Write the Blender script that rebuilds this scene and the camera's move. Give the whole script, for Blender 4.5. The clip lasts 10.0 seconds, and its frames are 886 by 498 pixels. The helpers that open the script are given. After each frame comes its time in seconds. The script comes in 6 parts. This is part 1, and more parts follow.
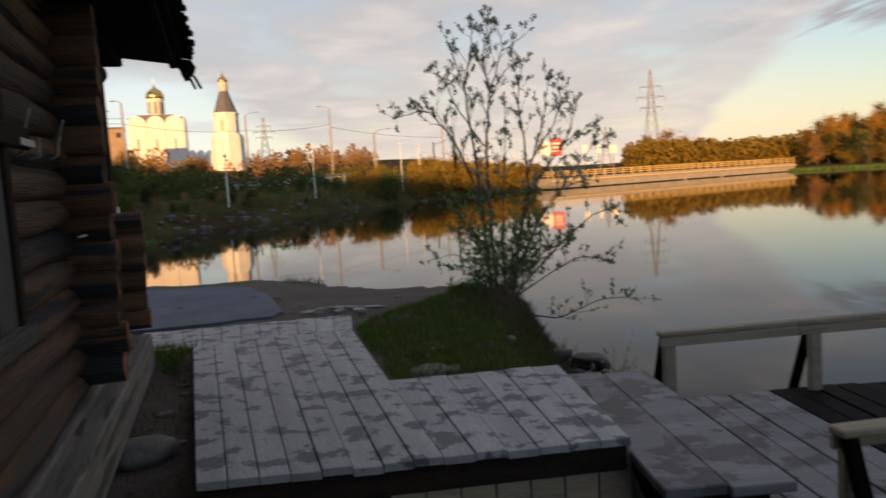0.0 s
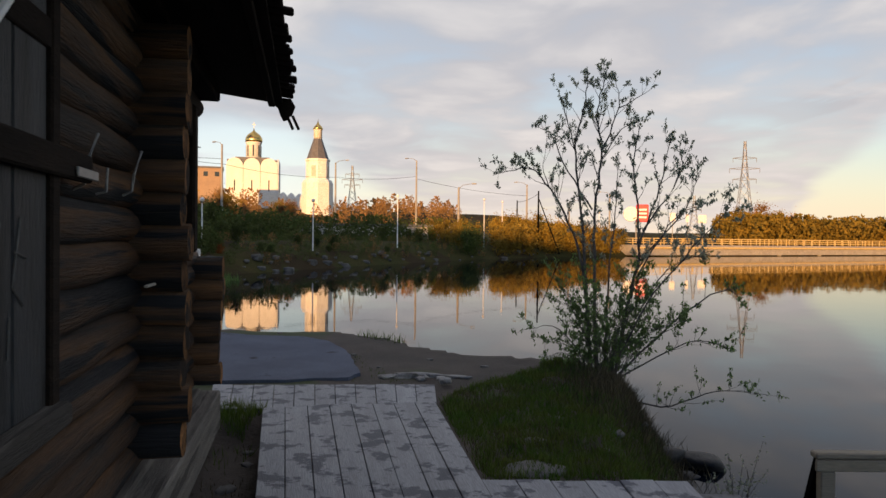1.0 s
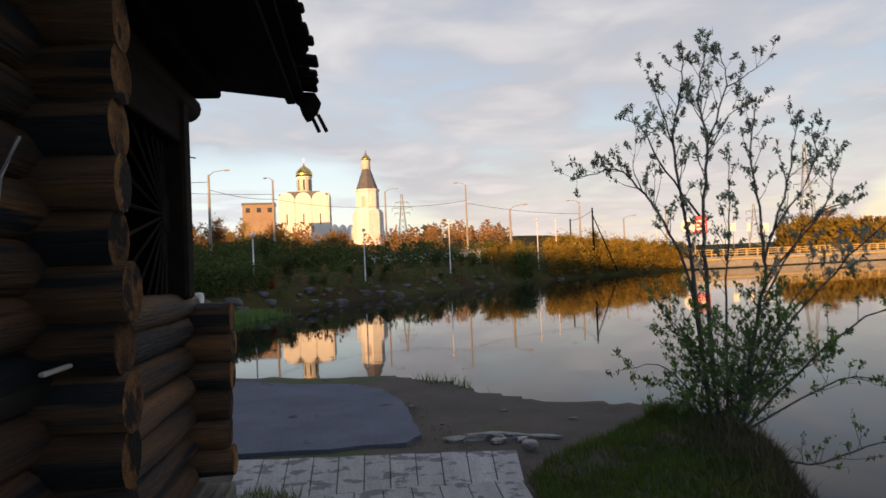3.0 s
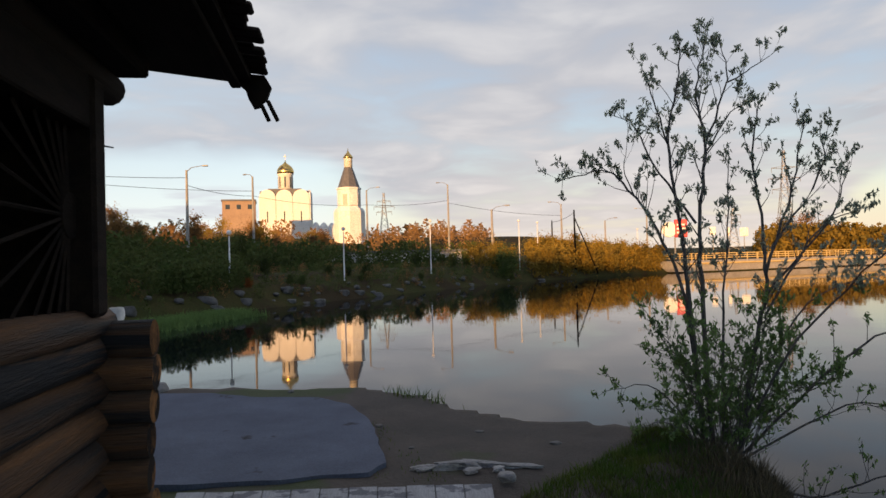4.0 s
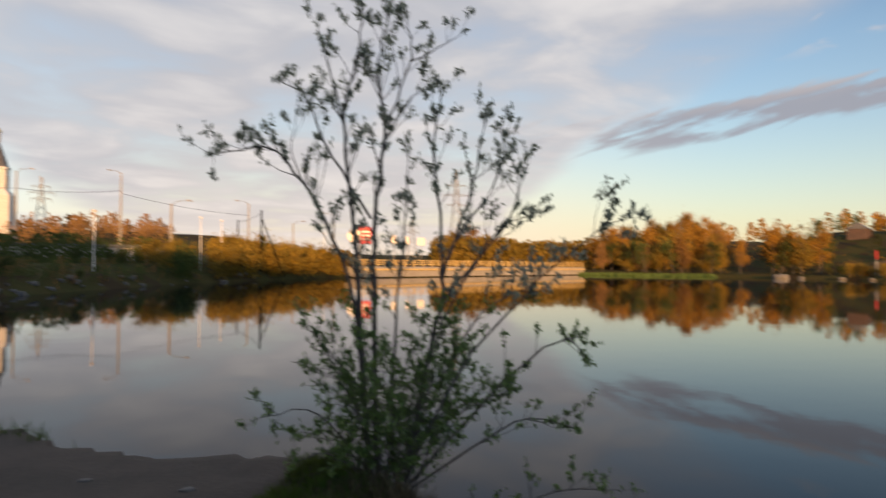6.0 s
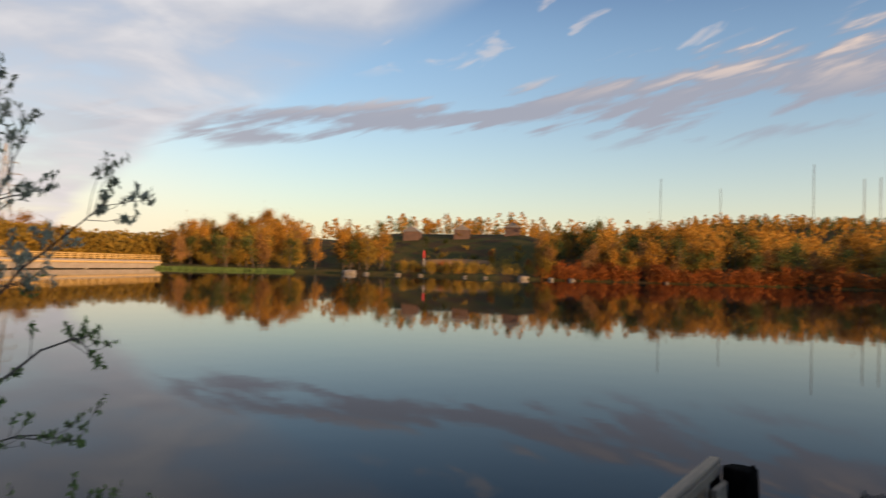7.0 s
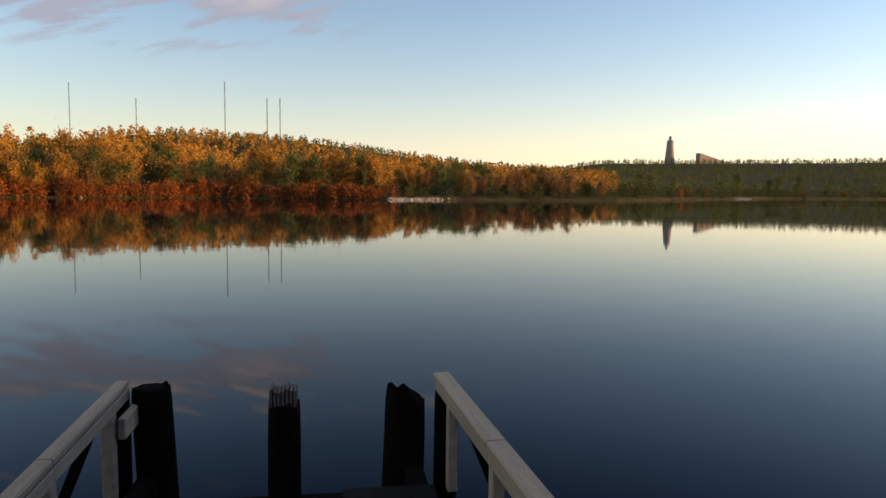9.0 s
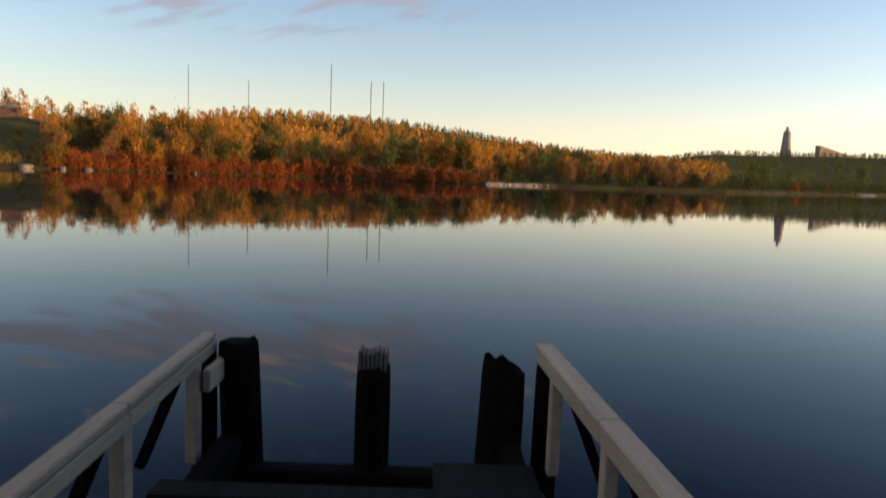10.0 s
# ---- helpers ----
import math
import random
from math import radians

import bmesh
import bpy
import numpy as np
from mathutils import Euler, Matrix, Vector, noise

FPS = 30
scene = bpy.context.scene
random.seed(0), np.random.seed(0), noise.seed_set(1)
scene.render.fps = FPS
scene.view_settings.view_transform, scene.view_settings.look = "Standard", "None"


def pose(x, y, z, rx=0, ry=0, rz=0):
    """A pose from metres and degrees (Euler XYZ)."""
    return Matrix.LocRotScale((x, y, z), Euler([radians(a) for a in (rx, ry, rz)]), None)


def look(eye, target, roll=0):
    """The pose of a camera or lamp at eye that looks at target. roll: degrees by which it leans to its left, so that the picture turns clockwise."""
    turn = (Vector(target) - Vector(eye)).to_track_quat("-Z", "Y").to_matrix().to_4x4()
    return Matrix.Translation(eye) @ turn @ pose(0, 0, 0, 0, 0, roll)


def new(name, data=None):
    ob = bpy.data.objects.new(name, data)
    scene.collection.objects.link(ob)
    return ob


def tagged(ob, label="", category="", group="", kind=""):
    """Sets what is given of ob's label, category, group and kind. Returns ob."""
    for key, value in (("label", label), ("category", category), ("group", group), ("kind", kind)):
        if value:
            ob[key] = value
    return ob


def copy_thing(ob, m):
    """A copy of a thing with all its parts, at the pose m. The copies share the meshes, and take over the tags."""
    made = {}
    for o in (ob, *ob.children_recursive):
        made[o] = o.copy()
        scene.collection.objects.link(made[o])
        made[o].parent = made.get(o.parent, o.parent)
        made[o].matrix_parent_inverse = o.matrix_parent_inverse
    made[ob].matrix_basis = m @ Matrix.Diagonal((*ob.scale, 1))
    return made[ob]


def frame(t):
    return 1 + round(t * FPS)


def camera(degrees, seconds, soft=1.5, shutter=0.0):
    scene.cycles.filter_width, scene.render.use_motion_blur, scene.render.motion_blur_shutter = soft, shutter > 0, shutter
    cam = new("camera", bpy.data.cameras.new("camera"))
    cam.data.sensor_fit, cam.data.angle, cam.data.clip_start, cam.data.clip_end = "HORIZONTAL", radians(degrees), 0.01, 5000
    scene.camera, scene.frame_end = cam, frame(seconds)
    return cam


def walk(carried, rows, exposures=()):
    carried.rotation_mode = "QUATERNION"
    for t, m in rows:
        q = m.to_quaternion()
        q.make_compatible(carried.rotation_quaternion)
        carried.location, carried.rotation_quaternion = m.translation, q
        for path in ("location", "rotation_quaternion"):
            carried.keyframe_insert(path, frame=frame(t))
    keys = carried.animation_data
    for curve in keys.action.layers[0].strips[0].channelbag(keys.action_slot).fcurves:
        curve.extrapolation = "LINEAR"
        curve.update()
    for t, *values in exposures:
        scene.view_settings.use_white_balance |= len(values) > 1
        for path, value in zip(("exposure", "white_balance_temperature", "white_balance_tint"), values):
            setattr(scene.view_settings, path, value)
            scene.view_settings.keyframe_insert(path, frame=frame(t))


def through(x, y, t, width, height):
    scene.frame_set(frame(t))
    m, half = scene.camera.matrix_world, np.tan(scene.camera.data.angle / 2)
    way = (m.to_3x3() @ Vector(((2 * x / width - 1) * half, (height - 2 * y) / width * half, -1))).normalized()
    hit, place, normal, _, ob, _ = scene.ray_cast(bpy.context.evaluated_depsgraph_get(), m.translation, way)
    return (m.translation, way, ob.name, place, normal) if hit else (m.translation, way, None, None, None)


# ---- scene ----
cam = camera(64.5, 10.0, shutter=0.2)
PATH = [
    (0, (0.118, 0.413, 1.506), (-0.060, 2.396, 1.316), -3.5),
    (0.2, (0.087, 0.527, 1.507), (-0.277, 2.487, 1.342), -2.1),
    (0.5, (0.011, 0.718, 1.516), (-0.395, 2.670, 1.355), -0.1),
    (0.7, (-0.074, 0.871, 1.534), (-0.446, 2.836, 1.496), 0.2),
    (1, (-0.207, 1.147, 1.568), (-0.598, 3.108, 1.540), 0.6),
    (1.2, (-0.265, 1.358, 1.580), (-0.640, 3.322, 1.543), 0.2),
    (1.5, (-0.315, 1.654, 1.585), (-0.713, 3.614, 1.598), -0.4),
    (1.7, (-0.342, 1.800, 1.578), (-0.718, 3.764, 1.586), -0.4),
    (2, (-0.401, 1.985, 1.566), (-0.779, 3.949, 1.552), -0.4),
    (2.2, (-0.465, 2.123, 1.575), (-0.834, 4.088, 1.593), -0.9),
    (2.5, (-0.573, 2.342, 1.591), (-0.937, 4.309, 1.618), -1.7),
    (2.8, (-0.660, 2.546, 1.585), (-1.075, 4.503, 1.607), -2.1),
    (3, (-0.703, 2.681, 1.582), (-1.237, 4.608, 1.626), -2.4),
    (3.2, (-0.733, 2.820, 1.601), (-1.290, 4.740, 1.665), -1.7),
    (4.3, (-0.856, 3.559, 1.657), (-1.323, 5.503, 1.693), -1.6),
    (4.5, (-0.935, 3.711, 1.611), (-1.490, 5.630, 1.688), -1.3),
    (4.8, (-0.883, 3.866, 1.635), (-1.556, 5.746, 1.746), -1.1),
    (5, (-0.826, 3.946, 1.648), (-1.560, 5.805, 1.740), -0.9),
    (5.3, (-0.770, 4.088, 1.614), (-1.336, 6.006, 1.631), -0.1),
    (5.5, (-0.743, 4.200, 1.595), (-1.074, 6.172, 1.625), 0.5),
    (5.7, (-0.708, 4.328, 1.600), (-0.762, 6.325, 1.698), 0.5),
    (5.8, (-0.680, 4.402, 1.604), (-0.615, 6.395, 1.756), 0.5),
    (6, (-0.590, 4.576, 1.609), (-0.207, 6.539, 1.650), 0.5),
    (6.2, (-0.452, 4.715, 1.584), (0.193, 6.608, 1.575), 0.2),
    (7.3, (-0.029, 4.611, 1.596), (1.649, 5.696, 1.665), 0.6),
    (7.5, (0.018, 4.610, 1.564), (1.863, 5.381, 1.609), -0.5),
    (7.8, (0.137, 4.627, 1.530), (2.085, 5.080, 1.516), 0.4),
    (8, (0.226, 4.644, 1.522), (2.188, 5.029, 1.501), 1),
    (8.2, (0.301, 4.655, 1.514), (2.270, 4.990, 1.406), 1),
    (8.5, (0.411, 4.686, 1.502), (2.385, 4.986, 1.384), 1),
    (8.7, (0.499, 4.732, 1.496), (2.487, 4.893, 1.344), 0.8),
    (9, (0.631, 4.824, 1.487), (2.623, 4.856, 1.316), 0.6),
    (9.2, (0.700, 4.881, 1.474), (2.691, 4.903, 1.284), 0.5),
    (9.5, (0.805, 4.923, 1.427), (2.783, 5.119, 1.210), 0.3),
    (9.6, (0.849, 4.922, 1.400), (2.813, 5.199, 1.141), 0.7),
    (9.8, (0.951, 4.917, 1.333), (2.903, 5.347, 1.249), 1.5),
    (9.9, (1.007, 4.912, 1.294), (2.976, 5.245, 1.177), 1.9),
    (10, (1.064, 4.908, 1.255), (3.029, 5.209, 1.038), 2.2),
]
walk(cam, [(t, look(e, a, r)) for t, e, a, r in PATH],
     exposures=[(0.0, 0.6, 7200, 12), (0.5, 0.86, 6950, 11), (1.0, 0.6, 6850, 11), (1.5, 0.65, 6800, 11), (3.0, 0.65, 6750, 11), (4.5, 0.56, 6600, 9), (5.5, 0.58, 6700, 10), (6.2, 0.62, 6850, 11), (7.3, 0.70, 6550, 11), (10.0, 0.86, 6550, 14)])

# ---- world, sun ----
SUN_AZ, SUN_EL = radians(-94), radians(5.0)
WATER = -0.95
world = bpy.data.worlds.new("sky")
scene.world = world
world.use_nodes = True
wt = world.node_tree
wt.nodes.clear()


def wnode(kind, **kw):
    n = wt.nodes.new(kind)
    for k, v in kw.items():
        n.inputs[k].default_value = v
    return n


def wm(op, a, b=0.0, c=None, clamp=False):
    n = wt.nodes.new("ShaderNodeMath")
    n.operation, n.use_clamp = op, clamp
    for i, v in enumerate((a, b) if c is None else (a, b, c)):
        if isinstance(v, (int, float)):
            n.inputs[i].default_value = v
        else:
            wt.links.new(v, n.inputs[i])
    return n.outputs[0]


def wsmooth(x, lo, hi):
    n = wt.nodes.new("ShaderNodeMapRange")
    n.interpolation_type = "SMOOTHSTEP"
    n.inputs["From Min"].default_value, n.inputs["From Max"].default_value = lo, hi
    wt.links.new(x, n.inputs["Value"])
    return n.outputs["Result"]


def wmix(fac, a, b):
    n = wt.nodes.new("ShaderNodeMix")
    n.data_type = "RGBA"
    wt.links.new(fac, n.inputs["Factor"])
    for s, v in (("A", a), ("B", b)):
        sock = [i for i in n.inputs if i.name == s and i.type == "RGBA"][0]
        if isinstance(v, tuple):
            sock.default_value = (*v, 1)
        else:
            wt.links.new(v, sock)
    return [o for o in n.outputs if o.type == "RGBA"][0]


def wnoise(vec, scale, detail, distort=0.0):
    n = wt.nodes.new("ShaderNodeTexNoise")
    n.inputs["Scale"].default_value, n.inputs["Detail"].default_value = scale, detail
    n.inputs["Distortion"].default_value = distort
    wt.links.new(vec, n.inputs["Vector"])
    return n.outputs["Fac"]


def wvec(x, y, z=0.0):
    n = wt.nodes.new("ShaderNodeCombineXYZ")
    for i, v in enumerate((x, y, z)):
        if isinstance(v, (int, float)):
            n.inputs[i].default_value = v
        else:
            wt.links.new(v, n.inputs[i])
    return n.outputs[0]


coord = wt.nodes.new("ShaderNodeTexCoord")
sep = wt.nodes.new("ShaderNodeSeparateXYZ")
wt.links.new(coord.outputs["Generated"], sep.inputs[0])
DX, DY, DZ = sep.outputs
sky = wt.nodes.new("ShaderNodeTexSky")
sky.sky_type, sky.sun_disc = "NISHITA", False
sky.sun_elevation, sky.sun_rotation = SUN_EL, radians(90) - SUN_AZ
sky.air_density, sky.dust_density, sky.ozone_density = 1.0, 0.25, 1.6
AZ = wm("MULTIPLY", wm("ARCTAN2", DY, DX), 57.2958)          # degrees from +x towards +y
EL = wm("MULTIPLY", wm("ARCSINE", DZ), 57.2958)
# the grey cloud cover over the church and the bridge, breaking up to the east
flat = wvec(wm("DIVIDE", DX, wm("ADD", DZ, 0.10)), wm("DIVIDE", DY, wm("ADD", DZ, 0.10)))
big = wnoise(flat, 0.62, 3.0, 0.2)
fine = wnoise(flat, 1.7, 5.0, 0.35)
west = wsmooth(AZ, 97.0, 119.0)
edge = wm("MULTIPLY", wm("POWER", wm("MAXIMUM", wm("SUBTRACT", 75.0, AZ), 0.0), 0.6), 2.6)
edge = wm("ADD", wm("ADD", edge, wm("MULTIPLY", west, 8.3)), wm("MULTIPLY", wm("SUBTRACT", big, 0.5), 7.0))
cover = wsmooth(wm("SUBTRACT", EL, edge), -0.6, 2.2)
gaps = wsmooth(wm("ADD", wm("MULTIPLY", fine, 0.5), wm("MULTIPLY", big, 0.5)), 0.32, 0.54)
deck_fac = wm("MULTIPLY", cover, wm("ADD", wm("MULTIPLY", gaps, 0.72), 0.28))
# low banks of cloud in the clear gap over the town
low = wnoise(wvec(wm("MULTIPLY", AZ, 0.045), wm("MULTIPLY", EL, 0.26)), 2.4, 4.0, 0.3)
low_fac = wm("MULTIPLY", wm("MULTIPLY", wsmooth(low, 0.46, 0.60), wsmooth(wm("MULTIPLY", EL, -1.0), -7.6, -5.0)), wm("MULTIPLY", west, 0.75))
# the long wavy streak over the eastern shore, its lumps drawn out up to the south
line = wm("SUBTRACT", EL, wm("ADD", 13.3, wm("MULTIPLY", wm("SUBTRACT", 30.0, AZ), 0.085)))
slant = wvec(wm("MULTIPLY", AZ, 0.075), wm("MULTIPLY", wm("ADD", EL, wm("MULTIPLY", AZ, 0.27)), 0.40))
ripple = wnoise(slant, 2.0, 5.0, 0.25)
thick = wm("ADD", 1.3, wm("MULTIPLY", wsmooth(wm("MULTIPLY", AZ, -1.0), -46.0, -24.0), 1.7))
band = wm("SUBTRACT", 1.0, wm("DIVIDE", wm("ABSOLUTE", line), thick))
ends = wm("MULTIPLY", wsmooth(AZ, 5.0, 13.0), wsmooth(wm("MULTIPLY", AZ, -1.0), -80.0, -68.0))
streak = wm("MULTIPLY", wsmooth(wm("ADD", band, wm("MULTIPLY", wm("SUBTRACT", ripple, 0.485), 6.0)), 0.0, 1.0), wsmooth(band, -0.75, 0.15))
streak = wm("MULTIPLY", wm("MULTIPLY", streak, ends), 0.92)
# a few torn lumps above it
torn = wnoise(wvec(wm("MULTIPLY", AZ, 0.10), wm("MULTIPLY", wm("ADD", EL, wm("MULTIPLY", AZ, 0.25)), 0.30)), 1.5, 4.0, 0.4)
torn = wm("MULTIPLY", wsmooth(torn, 0.60, 0.70), wm("MULTIPLY", wsmooth(EL, 14.5, 16.5), wm("MULTIPLY", wsmooth(wm("MULTIPLY", EL, -1.0), -24.0, -20.0), wsmooth(AZ, -6.0, 4.0))))
# colours of the clouds: lilac grey with warm, lit lumps
lump = wsmooth(fine, 0.42, 0.74)
deck_col = wmix(lump, (2.22, 2.34, 2.66), (3.20, 3.22, 3.36))
lit = wm("MULTIPLY", wsmooth(ripple, 0.50, 0.66), wsmooth(wm("ADD", line, wm("MULTIPLY", wsmooth(wm("MULTIPLY", AZ, -1.0), -40.0, -12.0), 2.0)), 0.0, 3.5))
streak_col = wmix(lit, (1.55, 1.60, 1.90), (3.3, 2.65, 2.3))
# thin haze low in the sky, brighter towards the sun; white in the gap over the town
tint = wt.nodes.new("ShaderNodeMix")
tint.data_type, tint.blend_type = "RGBA", "MULTIPLY"
tint.inputs["Factor"].default_value = 1.0
sock_a, sock_b = [i for i in tint.inputs if i.type == "RGBA"]
wt.links.new(sky.outputs[0], sock_a)
wt.links.new(wmix(wsmooth(EL, 16.0, 33.0), (0.95, 1.0, 1.18), (0.09, 0.18, 0.50)), sock_b)
air = [o for o in tint.outputs if o.type == "RGBA"][0]
sunward = wsmooth(wm("ADD", wm("MULTIPLY", DX, math.cos(SUN_AZ)), wm("MULTIPLY", DY, math.sin(SUN_AZ))), -0.7, 1.0)
glow = wm("ADD", 0.98, wm("MULTIPLY", sunward, 0.55))
bright = wt.nodes.new("ShaderNodeVectorMath")
bright.operation = "SCALE"
wt.links.new(air, bright.inputs[0])
wt.links.new(glow, bright.inputs["Scale"])
air = bright.outputs[0]
haze_col = wmix(sunward, (3.8, 3.25, 2.7), (7.2, 5.6, 4.2))
haze = wm("MULTIPLY", wm("POWER", 2.718, wm("MULTIPLY", wm("MAXIMUM", EL, 0.0), -0.19)), 0.78)
air = wmix(haze, air, haze_col)
pale = wm("MULTIPLY", west, wm("MULTIPLY", wm("POWER", 2.718, wm("MULTIPLY", wm("MAXIMUM", EL, 0.0), -0.06)), 0.80))
air = wmix(pale, air, (4.35, 4.75, 5.1))
col = wmix(streak, air, streak_col)
col = wmix(wm("MULTIPLY", torn, 0.45), col, (3.3, 2.85, 2.65))
col = wmix(low_fac, col, (3.0, 3.05, 3.35))
col = wmix(deck_fac, col, deck_col)
# peach dust over the low cloud towards the bridge
dust = wm("MULTIPLY", wm("POWER", 2.718, wm("MULTIPLY", wm("MAXIMUM", EL, 0.0), -0.17)), wm("SUBTRACT", 0.72, wm("MULTIPLY", west, 0.72)))
dust = wm("MULTIPLY", dust, wsmooth(AZ, 55.0, 75.0))
col = wmix(dust, col, (4.5, 3.75, 3.15))
bg = wt.nodes.new("ShaderNodeBackground")
bg.inputs["Strength"].default_value = 0.15
out = wt.nodes.new("ShaderNodeOutputWorld")
wt.links.new(col, bg.inputs["Color"])
wt.links.new(bg.outputs[0], out.inputs["Surface"])

sun_data = bpy.data.lights.new("sun", "SUN")
sun_data.energy, sun_data.angle, sun_data.color = 5.0, radians(0.6), (1.0, 0.53, 0.20)
sun = new("sun", sun_data)
sun_dir = Vector((math.cos(SUN_AZ) * math.cos(SUN_EL), math.sin(SUN_AZ) * math.cos(SUN_EL), math.sin(SUN_EL)))
sun.matrix_world = look(sun_dir * 50, (0, 0, 0))

# ---- materials ----


def mat(name, c1, c2, rough=0.8, scale=4.0, fine=40.0, bump=0.3, stretch=(1, 1, 1), metal=0.0, vary=0.0, spots=None, depth=0.02, spot_scale=2.0, spot_at=0.55, world_space=False, spot_world=False, spec=0.5, through=0.0):
    """Two colours mixed by coarse noise, fine grain in value and relief, optional stains, optional change from piece to piece."""
    m = bpy.data.materials.new(name)
    m.use_nodes = True
    t = m.node_tree
    b = t.nodes["Principled BSDF"]
    tc = t.nodes.new("ShaderNodeTexCoord")
    mp = t.nodes.new("ShaderNodeMapping")
    mp.inputs["Scale"].default_value = stretch
    src = tc.outputs["Object"]
    if world_space:
        geo = t.nodes.new("ShaderNodeNewGeometry")
        src = geo.outputs["Position"]
    t.links.new(src, mp.inputs["Vector"])
    vec = mp.outputs[0]
    info = t.nodes.new("ShaderNodeObjectInfo")
    if vary:
        add = t.nodes.new("ShaderNodeVectorMath")
        add.operation = "ADD"
        mul = t.nodes.new("ShaderNodeMath")
        mul.operation = "MULTIPLY"
        mul.inputs[1].default_value = 37.0
        t.links.new(info.outputs["Random"], mul.inputs[0])
        t.links.new(vec, add.inputs[0])
        t.links.new(mul.outputs[0], add.inputs[1])
        vec = add.outputs[0]

    def noise_at(s, d):
        n = t.nodes.new("ShaderNodeTexNoise")
        n.inputs["Scale"].default_value, n.inputs["Detail"].default_value, n.inputs["Roughness"].default_value = s, d, 0.62
        t.links.new(vec, n.inputs["Vector"])
        return n.outputs["Fac"]

    def rng(x, a, z, lo, hi):
        n = t.nodes.new("ShaderNodeMapRange")
        for k, v in (("From Min", a), ("From Max", z), ("To Min", lo), ("To Max", hi)):
            n.inputs[k].default_value = v
        t.links.new(x, n.inputs["Value"])
        return n.outputs["Result"]

    def mixc(fac, a, bb, mode="MIX"):
        n = t.nodes.new("ShaderNodeMix")
        n.data_type, n.blend_type = "RGBA", mode
        if isinstance(fac, float):
            n.inputs["Factor"].default_value = fac
        else:
            t.links.new(fac, n.inputs["Factor"])
        for s, v in (("A", a), ("B", bb)):
            sock = [i for i in n.inputs if i.name == s and i.type == "RGBA"][0]
            if isinstance(v, tuple):
                sock.default_value = (*v, 1)
            else:
                t.links.new(v, sock)
        return [o for o in n.outputs if o.type == "RGBA"][0]

    coarse, grain = noise_at(scale, 5.0), noise_at(fine, 6.0)
    color = mixc(rng(coarse, 0.35, 0.65, 0.0, 1.0), c1, c2)
    val = rng(grain, 0.3, 0.7, 0.72, 1.25)
    color = mixc(1.0, color, val, "MULTIPLY")
    rough_out = rng(grain, 0.3, 0.7, max(rough - 0.08, 0.02), min(rough + 0.08, 1.0))
    if spots:
        if spot_world:
            geo2 = t.nodes.new("ShaderNodeNewGeometry")
            keep, vec = vec, geo2.outputs["Position"]
        sn = noise_at(spot_scale, 4.0)
        if spot_world:
            vec = keep
        f = rng(sn, spot_at, spot_at + 0.05, 0.0, 1.0)
        color = mixc(f, color, spots)
    if vary:
        hs = t.nodes.new("ShaderNodeHueSaturation")
        t.links.new(color, hs.inputs["Color"])
        t.links.new(rng(info.outputs["Random"], 0.0, 1.0, 1.0 - vary, 1.0 + vary), hs.inputs["Value"])
        color = hs.outputs[0]
    t.links.new(color, b.inputs["Base Color"])
    t.links.new(rough_out, b.inputs["Roughness"])
    b.inputs["Metallic"].default_value = metal
    b.inputs["Specular IOR Level"].default_value = spec
    if through:
        tr = t.nodes.new("ShaderNodeBsdfTranslucent")
        t.links.new(color, tr.inputs["Color"])
        mx = t.nodes.new("ShaderNodeMixShader")
        mx.inputs[0].default_value = through
        t.links.new(b.outputs[0], mx.inputs[1])
        t.links.new(tr.outputs[0], mx.inputs[2])
        t.links.new(mx.outputs[0], t.nodes["Material Output"].inputs["Surface"])
    if bump:
        bp = t.nodes.new("ShaderNodeBump")
        bp.inputs["Strength"].default_value, bp.inputs["Distance"].default_value = bump, depth
        t.links.new(grain, bp.inputs["Height"])
        t.links.new(bp.outputs[0], b.inputs["Normal"])
    return m


M = {}
M["log"] = mat("old_log", (0.180, 0.088, 0.038), (0.048, 0.041, 0.037), 0.68, 1.5, 16, 1.0, (0.35, 6, 6), spec=0.25, vary=0.30, spots=(0.020, 0.021, 0.024), spot_scale=1.0, spot_at=0.52, depth=0.03)
M["log_end"] = mat("log_end", (0.300, 0.140, 0.052), (0.055, 0.030, 0.016), 0.85, 6, 45, 0.9, (1, 1, 1), vary=0.4, depth=0.02, spec=0.1, spots=(0.022, 0.017, 0.014), spot_scale=3.5, spot_at=0.52)
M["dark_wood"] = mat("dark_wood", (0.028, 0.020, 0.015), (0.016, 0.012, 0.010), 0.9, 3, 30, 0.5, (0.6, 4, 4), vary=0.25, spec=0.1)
M["shutter"] = mat("painted_shutter", (0.040, 0.043, 0.048), (0.012, 0.013, 0.014), 0.6, 2, 24, 0.6, (4, 4, 0.6), spec=0.3, spots=(0.085, 0.088, 0.095), spot_scale=1.6, spot_at=0.61)
M["board"] = mat("grey_board", (0.315, 0.325, 0.345), (0.24, 0.248, 0.265), 0.66, 2.0, 30, 0.5, (0.35, 4, 4), vary=0.10, spots=(0.088, 0.094, 0.116), spot_scale=4.2, spot_at=0.53, depth=0.008, spot_world=True)
M["damp_board"] = mat("damp_board", (0.165, 0.172, 0.190), (0.110, 0.115, 0.130), 0.6, 2.2, 30, 0.5, (0.35, 4, 4), vary=0.12, spots=(0.055, 0.056, 0.064), spot_scale=2.8, spot_at=0.50, depth=0.006, spot_world=True)
